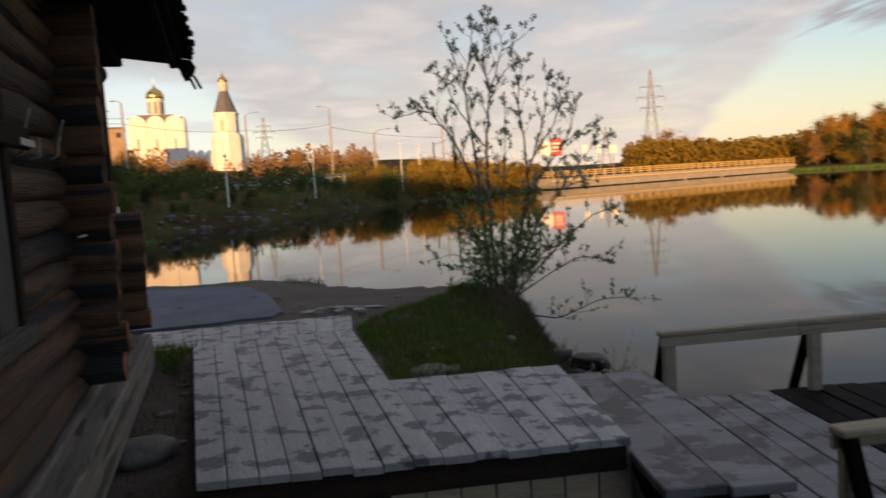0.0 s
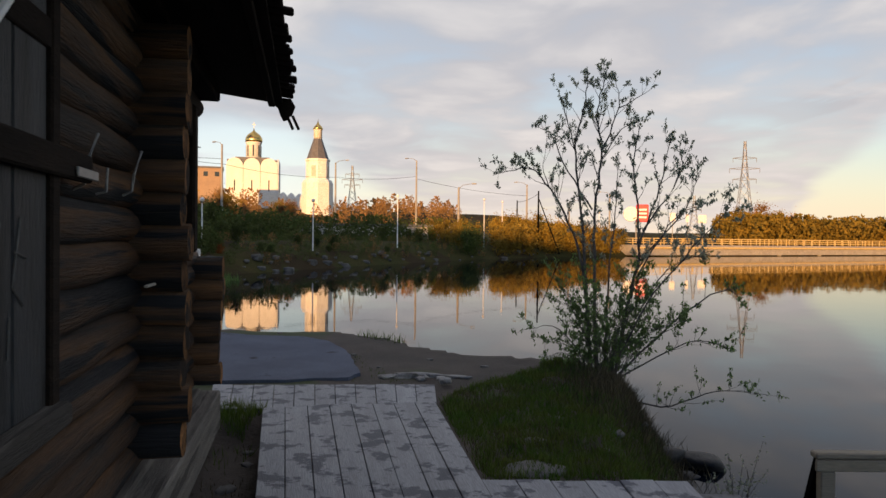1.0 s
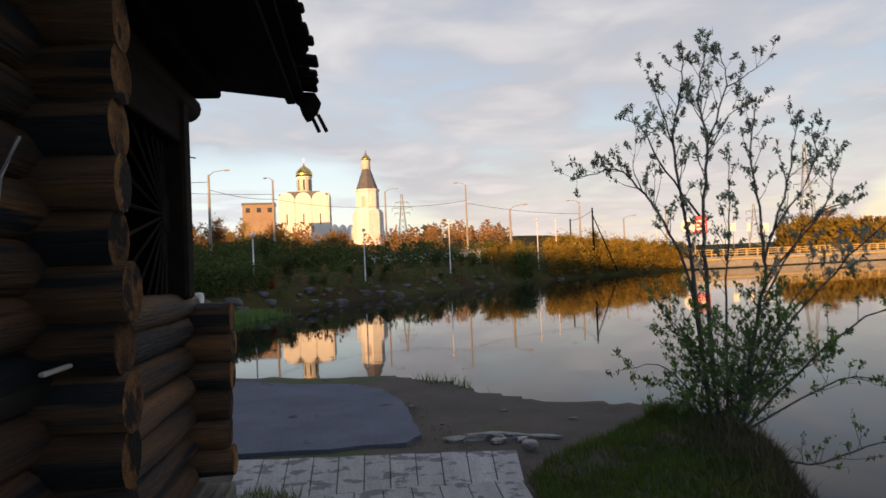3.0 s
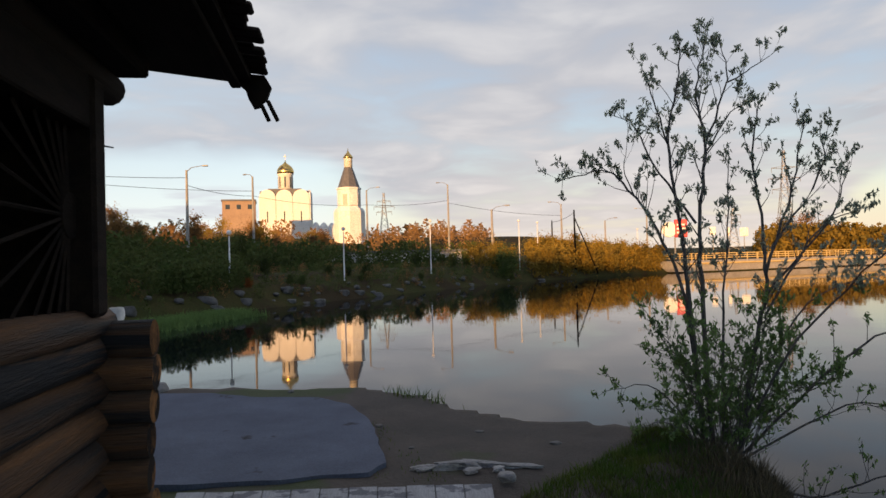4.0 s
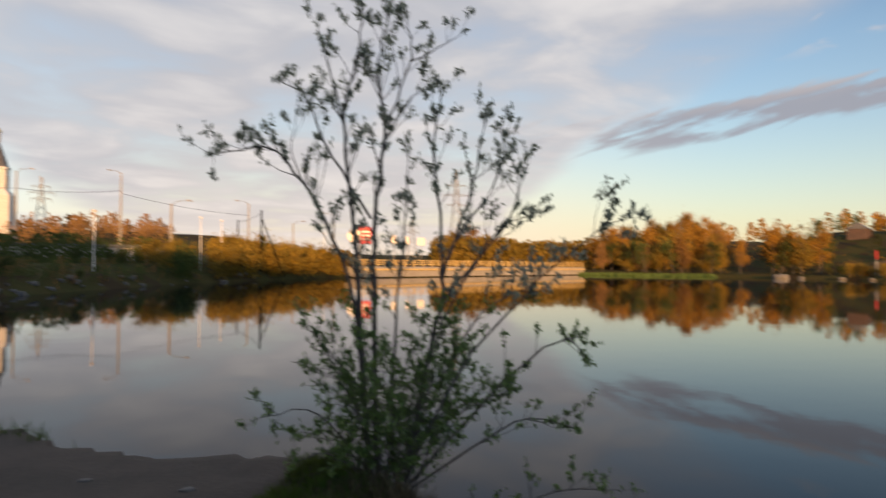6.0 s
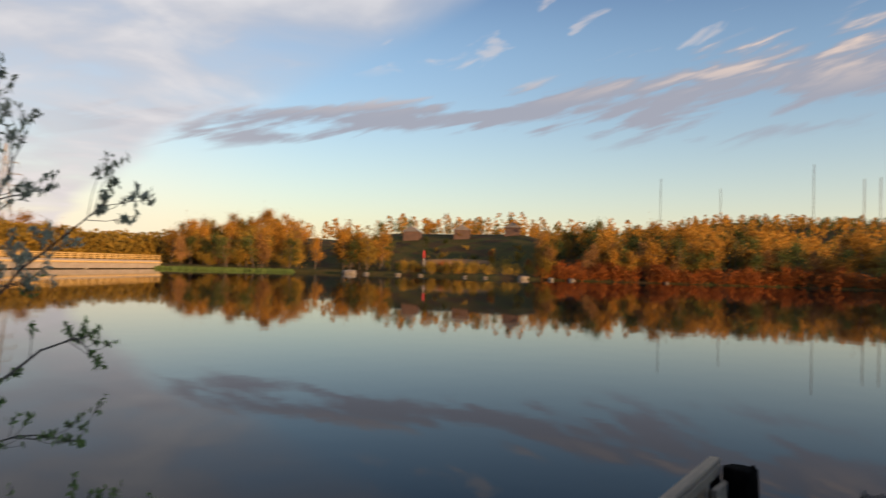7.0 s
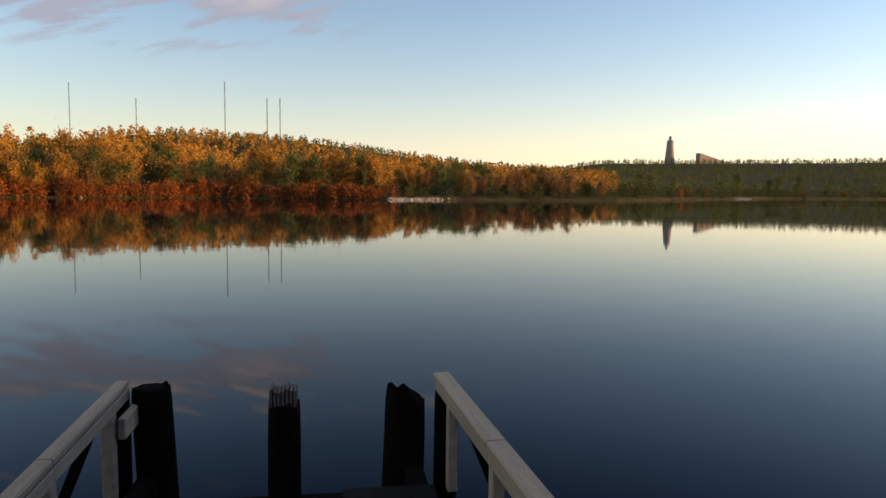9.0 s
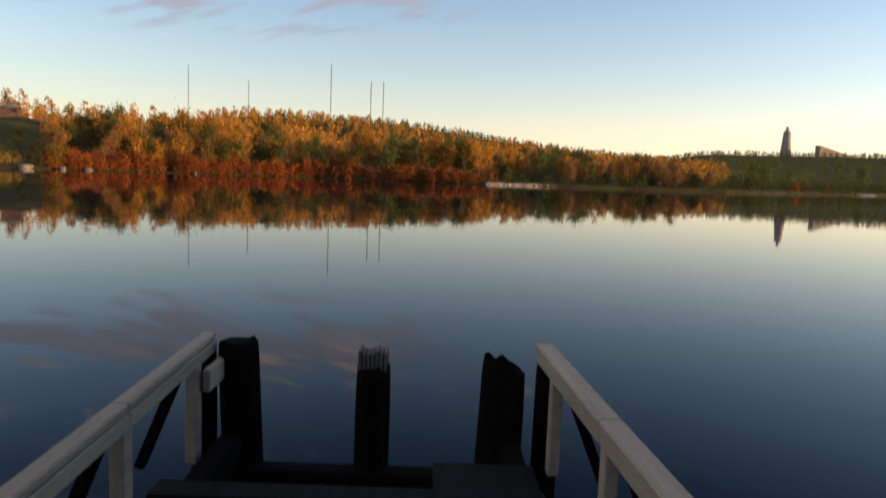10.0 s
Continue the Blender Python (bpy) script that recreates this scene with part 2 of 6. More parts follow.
M["rust"] = mat("red_twigs", (0.330, 0.110, 0.030), (0.210, 0.080, 0.026), 0.85, 0.5, 3, 0.0, vary=0.25, world_space=True, spec=0.1, through=0.3)
M["dark_board"] = mat("dark_board", (0.010, 0.0105, 0.012), (0.005, 0.0055, 0.0065), 0.7, 2.6, 34, 0.6, (0.45, 5, 5), vary=0.2, depth=0.008, spec=0.05)
M["scrub"] = mat("bank_scrub", (0.046, 0.054, 0.018), (0.068, 0.056, 0.022), 0.95, 0.35, 6.0, 0.5, spec=0.05, spots=(0.050, 0.037, 0.020), spot_scale=0.12, spot_at=0.52, world_space=True, depth=0.10)
M["sill"] = mat("weathered_sill", (0.20, 0.18, 0.155), (0.085, 0.076, 0.066), 0.8, 2.6, 26, 0.9, (0.4, 5, 5), vary=0.1, depth=0.02, spots=(0.05, 0.043, 0.036), spot_scale=1.6, spot_at=0.55)
M["rail"] = mat("worn_rail", (0.29, 0.245, 0.175), (0.21, 0.178, 0.13), 0.75, 3.0, 38, 0.5, (0.4, 5, 5), vary=0.12, spots=(0.20, 0.175, 0.14), spot_scale=2.4, spot_at=0.62, depth=0.005)
M["pile"] = mat("tarred_pile", (0.008, 0.007, 0.0065), (0.004, 0.0038, 0.0038), 0.95, 5, 40, 0.8, (5, 5, 0.5), vary=0.2, spec=0.03)
M["pile_top"] = mat("split_pile_top", (0.13, 0.12, 0.11), (0.06, 0.055, 0.05), 0.85, 9, 50, 0.8, (6, 6, 0.6))
M["ground"] = mat("soil", (0.085, 0.068, 0.055), (0.055, 0.046, 0.038), 0.95, 1.1, 26, 0.6, spots=(0.05, 0.065, 0.022), spot_scale=0.30, spot_at=0.56, world_space=True, depth=0.03)
M["asphalt"] = mat("asphalt", (0.112, 0.130, 0.178), (0.082, 0.097, 0.135), 0.85, 1.4, 60, 0.6, spec=0.2, spots=(0.035, 0.036, 0.042), spot_scale=1.5, spot_at=0.66, depth=0.01)
M["grass"] = mat("grass", (0.062, 0.130, 0.018), (0.108, 0.132, 0.026), 0.8, 2.0, 20, 0.0, world_space=True, spec=0.2, through=0.35)
M["reed"] = mat("bank_grass", (0.16, 0.25, 0.075), (0.12, 0.19, 0.055), 0.8, 1.2, 12, 0.0, world_space=True, spec=0.2, through=0.3)
M["stone"] = mat("grey_stone", (0.15, 0.145, 0.135), (0.085, 0.082, 0.078), 0.85, 3, 26, 0.6, vary=0.25, depth=0.02)
M["dark_stone"] = mat("wet_stone", (0.030, 0.028, 0.027), (0.018, 0.017, 0.016), 0.6, 3, 26, 0.6)
M["pale_stone"] = mat("pale_stone", (0.36, 0.345, 0.33), (0.22, 0.21, 0.20), 0.9, 6, 40, 0.6, vary=0.1)
M["bark"] = mat("willow_bark", (0.140, 0.125, 0.105), (0.085, 0.075, 0.064), 0.9, 6, 50, 0.5, world_space=True)
M["leaf"] = mat("willow_leaf", (0.40, 0.42, 0.31), (0.29, 0.32, 0.22), 0.6, 3.0, 30, 0.0, world_space=True, through=0.45)
M["trunk"] = mat("tree_bark", (0.14, 0.12, 0.10), (0.07, 0.06, 0.05), 0.9, 2, 14, 0.3, vary=0.2)
M["green"] = mat("spring_foliage", (0.058, 0.088, 0.024), (0.090, 0.100, 0.032), 0.8, 0.5, 3, 0.0, vary=0.40, world_space=True, spec=0.1, through=0.25)
M["amber"] = mat("amber_foliage", (0.325, 0.162, 0.024), (0.215, 0.125, 0.026), 0.8, 0.5, 3, 0.0, vary=0.45, world_space=True, spec=0.1, through=0.15)
M["gold"] = mat("budding_foliage", (0.310, 0.200, 0.036), (0.200, 0.150, 0.032), 0.8, 0.5, 3, 0.0, vary=0.40, world_space=True, spec=0.1, through=0.25)
M["brown"] = mat("bare_twigs", (0.270, 0.155, 0.062), (0.200, 0.118, 0.050), 0.85, 0.5, 3, 0.0, vary=0.30, world_space=True, spec=0.1, through=0.3)
M["earth"] = mat("tan_earth", (0.24, 0.150, 0.075), (0.15, 0.095, 0.048), 0.95, 0.4, 4, 0.5, spec=0.1, depth=0.1)
M["white"] = mat("white_wall", (0.80, 0.78, 0.74), (0.74, 0.72, 0.68), 0.8, 0.3, 3, 0.0)
M["gold_leaf"] = mat("gilding", (0.85, 0.58, 0.20), (0.75, 0.50, 0.16), 0.28, 2, 9, 0.0, metal=1.0)
M["slate"] = mat("grey_roof", (0.13, 0.13, 0.14), (0.09, 0.09, 0.10), 0.6, 1, 6, 0.0)
M["brick"] = mat("brick_wall", (0.37, 0.26, 0.18), (0.30, 0.21, 0.15), 0.85, 0.4, 4, 0.0)
M["pale_panel"] = mat("pale_panel", (0.55, 0.50, 0.44), (0.45, 0.41, 0.36), 0.8, 0.4, 4, 0.0)
M["glass"] = mat("window_pane", (0.03, 0.035, 0.04), (0.02, 0.022, 0.026), 0.12, 0.5, 3, 0.0)
M["steel"] = mat("galvanised_steel", (0.30, 0.29, 0.28), (0.22, 0.21, 0.20), 0.5, 2, 12, 0.0, metal=0.3)
M["dark_steel"] = mat("dark_steel", (0.05, 0.05, 0.055), (0.035, 0.035, 0.04), 0.55, 4, 20, 0.0, metal=0.5)
M["concrete"] = mat("concrete", (0.36, 0.34, 0.31), (0.27, 0.255, 0.235), 0.85, 0.8, 8, 0.2, vary=0.1)
M["yellow_rail"] = mat("yellow_rail", (0.62, 0.46, 0.20), (0.52, 0.38, 0.16), 0.6, 1, 8, 0.0)
M["red_sign"] = mat("red_sign", (0.62, 0.05, 0.06), (0.52, 0.04, 0.05), 0.5, 1, 6, 0.0)
M["white_sign"] = mat("white_sign", (0.82, 0.80, 0.78), (0.76, 0.74, 0.72), 0.5, 1, 6, 0.0)
M["dark_roof"] = mat("dark_roof", (0.09, 0.055, 0.045), (0.06, 0.04, 0.035), 0.8, 0.6, 5, 0.0)
M["notice"] = mat("yellow_notice", (0.70, 0.74, 0.12), (0.62, 0.66, 0.10), 0.6, 6, 30, 0.0, through=0.8)
M["statue"] = mat("weathered_concrete", (0.24, 0.22, 0.20), (0.18, 0.165, 0.15), 0.9, 0.1, 1.0, 0.0)

water_mat = bpy.data.materials.new("pond_water")
water_mat.use_nodes = True
nt = water_mat.node_tree
wb = nt.nodes["Principled BSDF"]
wb.inputs["Base Color"].default_value = (0.001, 0.003, 0.008, 1)
wb.inputs["Roughness"].default_value = 0.03
wb.inputs["IOR"].default_value = 1.18
geo_n = nt.nodes.new("ShaderNodeNewGeometry")
wmap = nt.nodes.new("ShaderNodeMapping")
wmap.inputs["Scale"].default_value = (0.9, 0.9, 0.9)
nt.links.new(geo_n.outputs["Position"], wmap.inputs["Vector"])
wn1 = nt.nodes.new("ShaderNodeTexNoise")
wn1.inputs["Scale"].default_value, wn1.inputs["Detail"].default_value = 0.9, 2.5
nt.links.new(wmap.outputs[0], wn1.inputs["Vector"])
wbp = nt.nodes.new("ShaderNodeBump")
wbp.inputs["Strength"].default_value, wbp.inputs["Distance"].default_value = 0.10, 0.02
nt.links.new(wn1.outputs["Fac"], wbp.inputs["Height"])
nt.links.new(wbp.outputs[0], wb.inputs["Normal"])

# ---- building helpers ----


def part(name, bm, material, parent=None, label="", smooth=False):
    me = bpy.data.meshes.new(name)
    bm.to_mesh(me)
    bm.free()
    if smooth:
        for p in me.polygons:
            p.use_smooth = True
    me.materials.append(M[material] if isinstance(material, str) else material)
    ob = new(name, me)
    if parent is not None:
        ob.parent = parent
    if label:
        ob["label"] = label
    return ob


def piece(name, me, parent, m=None):
    """Another object on a mesh that is already there."""
    ob = new(name, me)
    ob.parent = parent
    if m is not None:
        ob.matrix_basis = m
    return ob


def root(name, label, category, m=None, group="", kind=""):
    ob = new(name)
    ob.empty_display_size = 0.2
    if m is not None:
        ob.matrix_basis = m
    return tagged(ob, label, category, group, kind)


def box(bm, lo, hi, m=None, bevel=0.0):
    """A box from corner to corner, its edges taken off."""
    lo, hi = Vector(lo), Vector(hi)
    r = bmesh.ops.create_cube(bm, size=1.0)
    vs = r["verts"]
    for v in vs:
        v.co = Vector([(lo[i] + hi[i]) / 2 + v.co[i] * (hi[i] - lo[i]) for i in range(3)])
    if bevel:
        es = list({e for v in vs for e in v.link_edges})
        r2 = bmesh.ops.bevel(bm, geom=es, offset=bevel, segments=1, affect="EDGES", profile=0.5)
        vs = list({v for f in r2["faces"] for v in f.verts} | {v for v in vs if v.is_valid})
    if m is not None:
        bmesh.ops.transform(bm, matrix=m, verts=[v for v in vs if v.is_valid])
    return bm


def tube(bm, pts, radii, sides=8, cap=True):
    """A tube along points with a radius at each."""
    pts = [Vector(p) for p in pts]
    rings = []
    for i, p in enumerate(pts):
        d = (pts[min(i + 1, len(pts) - 1)] - pts[max(i - 1, 0)]).normalized()
        a = d.cross(Vector((0, 0, 1)) if abs(d.z) < 0.9 else Vector((1, 0, 0))).normalized()
        b = d.cross(a)
        rings.append([bm.verts.new(p + (a * math.cos(2 * math.pi * k / sides) + b * math.sin(2 * math.pi * k / sides)) * radii[i]) for k in range(sides)])
    for r0, r1 in zip(rings, rings[1:]):
        for k in range(sides):
            bm.faces.new((r0[k], r0[(k + 1) % sides], r1[(k + 1) % sides], r1[k]))
    if cap:
        bm.faces.new(rings[0][::-1])
        bm.faces.new(rings[-1])
    return bm


def lathe(bm, profile, sides=24, at=(0, 0, 0)):
    """A turned body from (radius, height) pairs."""
    at = Vector(at)
    rings = [[bm.verts.new(at + Vector((r * math.cos(2 * math.pi * k / sides), r * math.sin(2 * math.pi * k / sides), z))) for k in range(sides)] for r, z in profile]
    for r0, r1 in zip(rings, rings[1:]):
        for k in range(sides):
            bm.faces.new((r0[k], r0[(k + 1) % sides], r1[(k + 1) % sides], r1[k]))
    bm.faces.new(rings[0][::-1])
    bm.faces.new(rings[-1])
    return bm


def prism(bm, poly, z0, z1):
    """An upright prism on a plan polygon."""
    lo = [bm.verts.new((x, y, z0)) for x, y in poly]
    hi = [bm.verts.new((x, y, z1)) for x, y in poly]
    n = len(poly)
    for i in range(n):
        bm.faces.new((lo[i], lo[(i + 1) % n], hi[(i + 1) % n], hi[i]))
    bm.faces.new(lo[::-1])
    bm.faces.new(hi)
    return bm


def rock(size, seed, flat=0.6, rough=0.35):
    bm = bmesh.new()
    bmesh.ops.create_icosphere(bm, subdivisions=3, radius=1.0)
    off = Vector((seed * 7.3, seed * 3.1, seed * 1.7))
    for v in bm.verts:
        k = 1 + rough * noise.noise(v.co * 1.1 + off) + 0.35 * rough * noise.noise(v.co * 3.2 + off)
        v.co = Vector((v.co.x * size[0], v.co.y * size[1], v.co.z * size[2])) * k
        if v.co.z > size[2] * flat:
            v.co.z = size[2] * flat + (v.co.z - size[2] * flat) * 0.25
    return bm

# ---- the ground, one sheet, and the pond ----
LAKE = [(1.1, 2.0), (0.98, 6.2), (0.95, 8.3), (0.60, 9.5), (0.42, 10.1), (0.05, 10.85), (-0.95, 11.1), (-1.8, 11.3), (-2.5, 11.6), (-3.1, 12.35),
        (-4.2, 12.9), (-5.9, 12.7), (-7.6, 12.4), (-13, 12.6), (-20, 16), (-23, 24), (-24.5, 34), (-23, 46), (-20.5, 60), (-14.5, 86), (-6, 106), (4, 122),
        (14.6, 126), (40, 148), (66, 168), (94, 150), (106, 128), (112, 106), (128, 83), (147, 56), (149, 18), (165, -32), (262, -112), (300, -200),
        (200, -260), (60, -160), (12, -40), (2.2, -6)]
LX = np.array([p[0] for p in LAKE])
LY = np.array([p[1] for p in LAKE])


def shore_distance(x, y):
    """Metres to the shore line, below zero in the water."""
    best = np.full(x.shape, 1e9)
    inside = np.zeros(x.shape, bool)
    for i in range(len(LAKE)):
        x0, y0 = LAKE[i]
        x1, y1 = LAKE[(i + 1) % len(LAKE)]
        dx, dy = x1 - x0, y1 - y0
        k = np.clip(((x - x0) * dx + (y - y0) * dy) / (dx * dx + dy * dy), 0, 1)
        best = np.minimum(best, np.hypot(x - x0 - k * dx, y - y0 - k * dy))
        with np.errstate(divide="ignore", invalid="ignore"):
            cross = ((y0 > y) != (y1 > y)) & (x < dx * (y - y0) / (dy if dy else 1e-9) + x0)
        inside ^= cross
    return np.where(inside, -best, best)


def step(v, lo, hi):
    k = np.clip((v - lo) / (hi - lo), 0, 1)
    return k * k * (3 - 2 * k)


def wobble(x, y, s, seed):
    return (np.sin(x * s * 1.7 + seed) * np.cos(y * s * 1.3 + seed * 2.1) + np.sin(x * s * 0.7 - y * s * 1.1 + seed * 3.3) + 0.5 * np.sin(x * s * 3.9 + y * s * 3.1 + seed)) / 2.5


def ground_height(x, y):
    x, y = np.asarray(x, float), np.asarray(y, float)
    d = shore_distance(x, y) + wobble(x, y, 2.2, 1.0) * 0.07
    near = step(-np.hypot(x + 3, y - 5), -16.0, -12.0)
    # the near bank: a level spit behind a short steep edge, lower in front of the deck
    plateau = 0.91 - 0.34 * (1 - step(y - 0.2085 * (x + 1.58), 4.05, 4.45)) + 0.025 * wobble(x, y, 1.6, 4.0)
    s, n = -0.383 * x + 0.924 * y, 0.924 * x + 0.383 * y
    pit = step(n, -0.75, -0.6) * (1 - step(n, -0.05, 0.05)) * (1 - step(s, 7.3, 7.6))
    patch = step(x, -1.4, -0.5) * step(y, 5.9, 6.3)
    plateau = plateau - 0.16 * pit + patch * (0.045 * wobble(x, y, 5.0, 3.0) + 0.03 * wobble(x, y, 11.0, 5.0))
    slope = 3.2 - 1.3 * step(x, -0.7, -0.2) * step(y, 5.4, 6.0) - 0.9 * step(-y, -9.4, -8.0) * step(y, 5.4, 6.0)
    h_near = np.where(d > 0, np.minimum(d * slope, plateau), np.maximum(d * 0.7, -1.2))
    az = np.degrees(np.arctan2(y, x))
    r = np.hypot(x, y)
    west = step(az, 84, 98)
    east = step(-az, -72, -58)
    bank = np.minimum(np.maximum(d, 0) * 0.75, 1.35)
    rise_w = bank + 0.8 * step(d, 2.5, 7) + 1.5 * step(d, 22, 60) + 9.0 * step(d, 70, 160) + 14 * step(d, 250, 700)
    rise_n = bank * 0.9 + 0.8 * step(d, 5, 30) + 8 * step(d, 120, 500)
    rise_e = 0.6 * bank + (3.2 + 1.2 * wobble(x, y, 0.03, 2.0)) * step(d, 3, 55) * step(az, -22, 20) + 1.5 * step(d, 10, 120) + 5.0 * step(d, 8, 70) * step(az, 16, 28) + 3.5 * step(d, 25, 75) * step(az, 37, 41) * (1 - step(az, 50, 54)) + 19.5 * step(d, 180, 420) * step(az, -8, 14) * (1 - step(az, 24, 36)) \
        + (14 - 9 * step(az, 14, 36)) * step(d, 60, 330) + 20 * step(r, 620, 930) * step(-az, 4, 12)
    h_far = west * rise_w + east * rise_e + (1 - west - east) * rise_n
    # two unseen hills to the south, added to shade the deck and west bank
    h_far = h_far + 17.5 * step(1.6 - ((x + 27) / 75) ** 2 - ((y + 108) / 40) ** 2, 0.0, 1.2)
    h_far = h_far + 7.0 * step(1.6 - ((x + 85) / 45) ** 2 - ((y + 108) / 40) ** 2, 0.0, 1.2)
    h_far = np.where(d > 0, h_far + 0.12 * wobble(x, y, 0.5, 7.0) * step(d, 1, 4), np.maximum(d * 0.5, -2.5))
    return WATER + near * h_near + (1 - near) * h_far


def spread(lo, f0, f1, hi, fine_step, mid, mid_step, far_ratio=1.12):
    """Grid lines: fine between f0 and f1, medium out to mid on either side, then ever wider."""
    out = list(np.arange(f0, f1, fine_step))
    for sign, start, end, m in ((-1, f0, lo, mid[0]), (1, f1, hi, mid[1])):
        v, st = start, fine_step
        run = []
        while (v - end) * sign < 0:
            run.append(v)
            st = min(st * 1.2, mid_step) if (v - m) * sign < 0 else st * far_ratio
            v += sign * st
        run.append(end)
        out += run
    return np.array(sorted(set(round(float(v), 4) for v in out)))


gx = spread(-2600, -9.0, 2.4, 2600, 0.14, (-70, 300), 2.0)
gy = spread(-2600, 2.6, 13.6, 2600, 0.14, (-130, 190), 2.0)
GX, GY = np.meshgrid(gx, gy)
GZ = ground_height(GX, GY)
nx, ny = len(gx), len(gy)
idx = np.arange(nx * ny).reshape(ny, nx)
quads = np.stack([idx[:-1, :-1], idx[:-1, 1:], idx[1:, 1:], idx[1:, :-1]], -1).reshape(-1, 4)
gme = bpy.data.meshes.new("ground")
gme.from_pydata(np.stack([GX, GY, GZ], -1).reshape(-1, 3).tolist(), [], quads.tolist())
for p in gme.polygons:
    p.use_smooth = True
gme.materials.append(M["ground"])
gme.materials.append(M["scrub"])
fc = np.array([p.center[:] for p in gme.polygons])
gme.polygons.foreach_set("material_index", (np.hypot(fc[:, 0] + 3, fc[:, 1] - 5) > 15.5).astype(np.int32))
ground = tagged(new("ground", gme), "brown trodden soil with thin grass round a pond", "ground", kind="structure")

bm = bmesh.new()
vs = [bm.verts.new((x, y, WATER)) for x, y in ((-40, -280), (420, -280), (420, 190), (-40, 190))]
bm.faces.new(vs)
water = tagged(part("water", bm, water_mat), "still dark pond water mirroring the evening sky", "water", kind="structure")


def ground_z(x, y):
    return float(ground_height(np.array([x]), np.array([y]))[0])


# ---- the log cabin: along x its wall, away from the pond y ----
CABIN = pose(0, 0, 0, 0, 0, 112.5)
cabin = root("log_cabin", "weathered dark log cabin with a shuttered window and board roof", "cabin", CABIN)
rng_c = random.Random(5)
FACE, R, PITCH = 0.60, 0.098, 0.178


def log_mesh(length, seed, r=R):
    bm = bmesh.new()
    n = max(int(length / 0.22), 3)
    g = random.Random(seed)
    pts = [(length * i / n, 0.006 * math.sin(i * 1.3 + seed), 0.005 * math.sin(i * 0.9 + seed * 2)) for i in range(n + 1)]
    tube(bm, pts, [r * (1 + 0.04 * math.sin(i * 0.8 + seed) + g.uniform(-0.015, 0.015)) for i in range(n + 1)], 14)
    ends = [f for f in bm.faces if len(f.verts) > 4]
    for f in bm.faces:
        f.smooth = len(f.verts) == 4
    for f in ends:
        f.material_index = 1
    me = bpy.data.meshes.new("log")
    bm.to_mesh(me)
    bm.free()
    me.materials.append(M["log"])
    me.materials.append(M["log_end"])
    return me


long_logs = [log_mesh(10.45, i) for i in range(3)]
parapet_logs = [log_mesh(2.25, 10 + i) for i in range(3)]
cross_logs = [log_mesh(4.4, 20 + i) for i in range(3)]
short_cross = [log_mesh(1.6, 30 + i) for i in range(3)]
z0 = 0.38
for k in range(14):
    z = z0 + k * PITCH
    jig = rng_c.uniform(-0.008, 0.008)
    piece("log", long_logs[k % 3], cabin, pose(-5.0, FACE + R + jig, z, rng_c.uniform(0, 360)))
    # crossing logs, half a course higher, their ends sticking out past the wall
    if z + PITCH / 2 < 2.75:
        piece("log", cross_logs[k % 3], cabin, pose(5.16, 0.375 + rng_c.uniform(-0.02, 0.02), z + PITCH / 2, rng_c.uniform(0, 360), 0, 90))
for k in range(6):
    z = z0 + k * PITCH
    piece("log", parapet_logs[k % 3], cabin, pose(5.2, FACE + R + 0.03, z - 0.02, rng_c.uniform(0, 360)))
    piece("log", short_cross[k % 3], cabin, pose(7.28, 0.425 + rng_c.uniform(-0.02, 0.02), z + PITCH / 2 - 0.05, rng_c.uniform(0, 360), 0, 90))
# sill beams at the foot
for i, (y0, y1, za, zb) in enumerate(((0.44, 0.62, 0.10, 0.26), (0.60, 0.86, 0.16, 0.31))):
    bm = bmesh.new()
    box(bm, (-5.0, y0, za - 0.16), (7.38, y1, zb - 0.03 * i), bevel=0.014)
    part("sill_beam", bm, "sill", cabin, "pale split foot beam")
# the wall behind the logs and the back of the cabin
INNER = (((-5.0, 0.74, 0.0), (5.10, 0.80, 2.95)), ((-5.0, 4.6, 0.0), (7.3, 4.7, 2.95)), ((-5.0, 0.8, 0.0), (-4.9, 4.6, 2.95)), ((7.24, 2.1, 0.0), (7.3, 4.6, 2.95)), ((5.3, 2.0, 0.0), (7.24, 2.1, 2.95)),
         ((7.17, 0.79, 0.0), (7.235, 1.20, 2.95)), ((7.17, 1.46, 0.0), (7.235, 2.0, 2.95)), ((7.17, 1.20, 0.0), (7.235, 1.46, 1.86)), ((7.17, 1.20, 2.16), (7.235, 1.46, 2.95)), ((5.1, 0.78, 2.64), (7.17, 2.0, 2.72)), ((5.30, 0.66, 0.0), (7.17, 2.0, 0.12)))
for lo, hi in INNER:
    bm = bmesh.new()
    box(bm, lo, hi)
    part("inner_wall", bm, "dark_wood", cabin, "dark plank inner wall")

# window with its shutter, ledge and bar
shutter = new("shutter")
shutter.parent = cabin
shutter["label"] = "grey-black plank shutter, closed"
for i in range(6):
    bm = bmesh.new()
    box(bm, (3.58 - 0.27 * (i + 1) + 0.006, 0.555, 1.02), (3.58 - 0.27 * i - 0.006, 0.60, 2.62), bevel=0.006)
    part("plank", bm, "shutter", shutter)
bm = bmesh.new()
box(bm, (1.6, 0.52, 1.76), (3.95, 0.555, 1.86), bevel=0.008)
part("batten", bm, "dark_wood", shutter)
bm = bmesh.new()
box(bm, (1.6, 0.545, 2.16), (3.60, 0.558, 2.26), bevel=0.006)
part("batten", bm, "dark_wood", shutter)
bm = bmesh.new()
tube(bm, [(3.45, 0.515, 2.45), (2.45, 0.495, 1.54)], [0.014, 0.014], 8)
part("bar", bm, "white_sign", shutter, "pale painted iron bar")
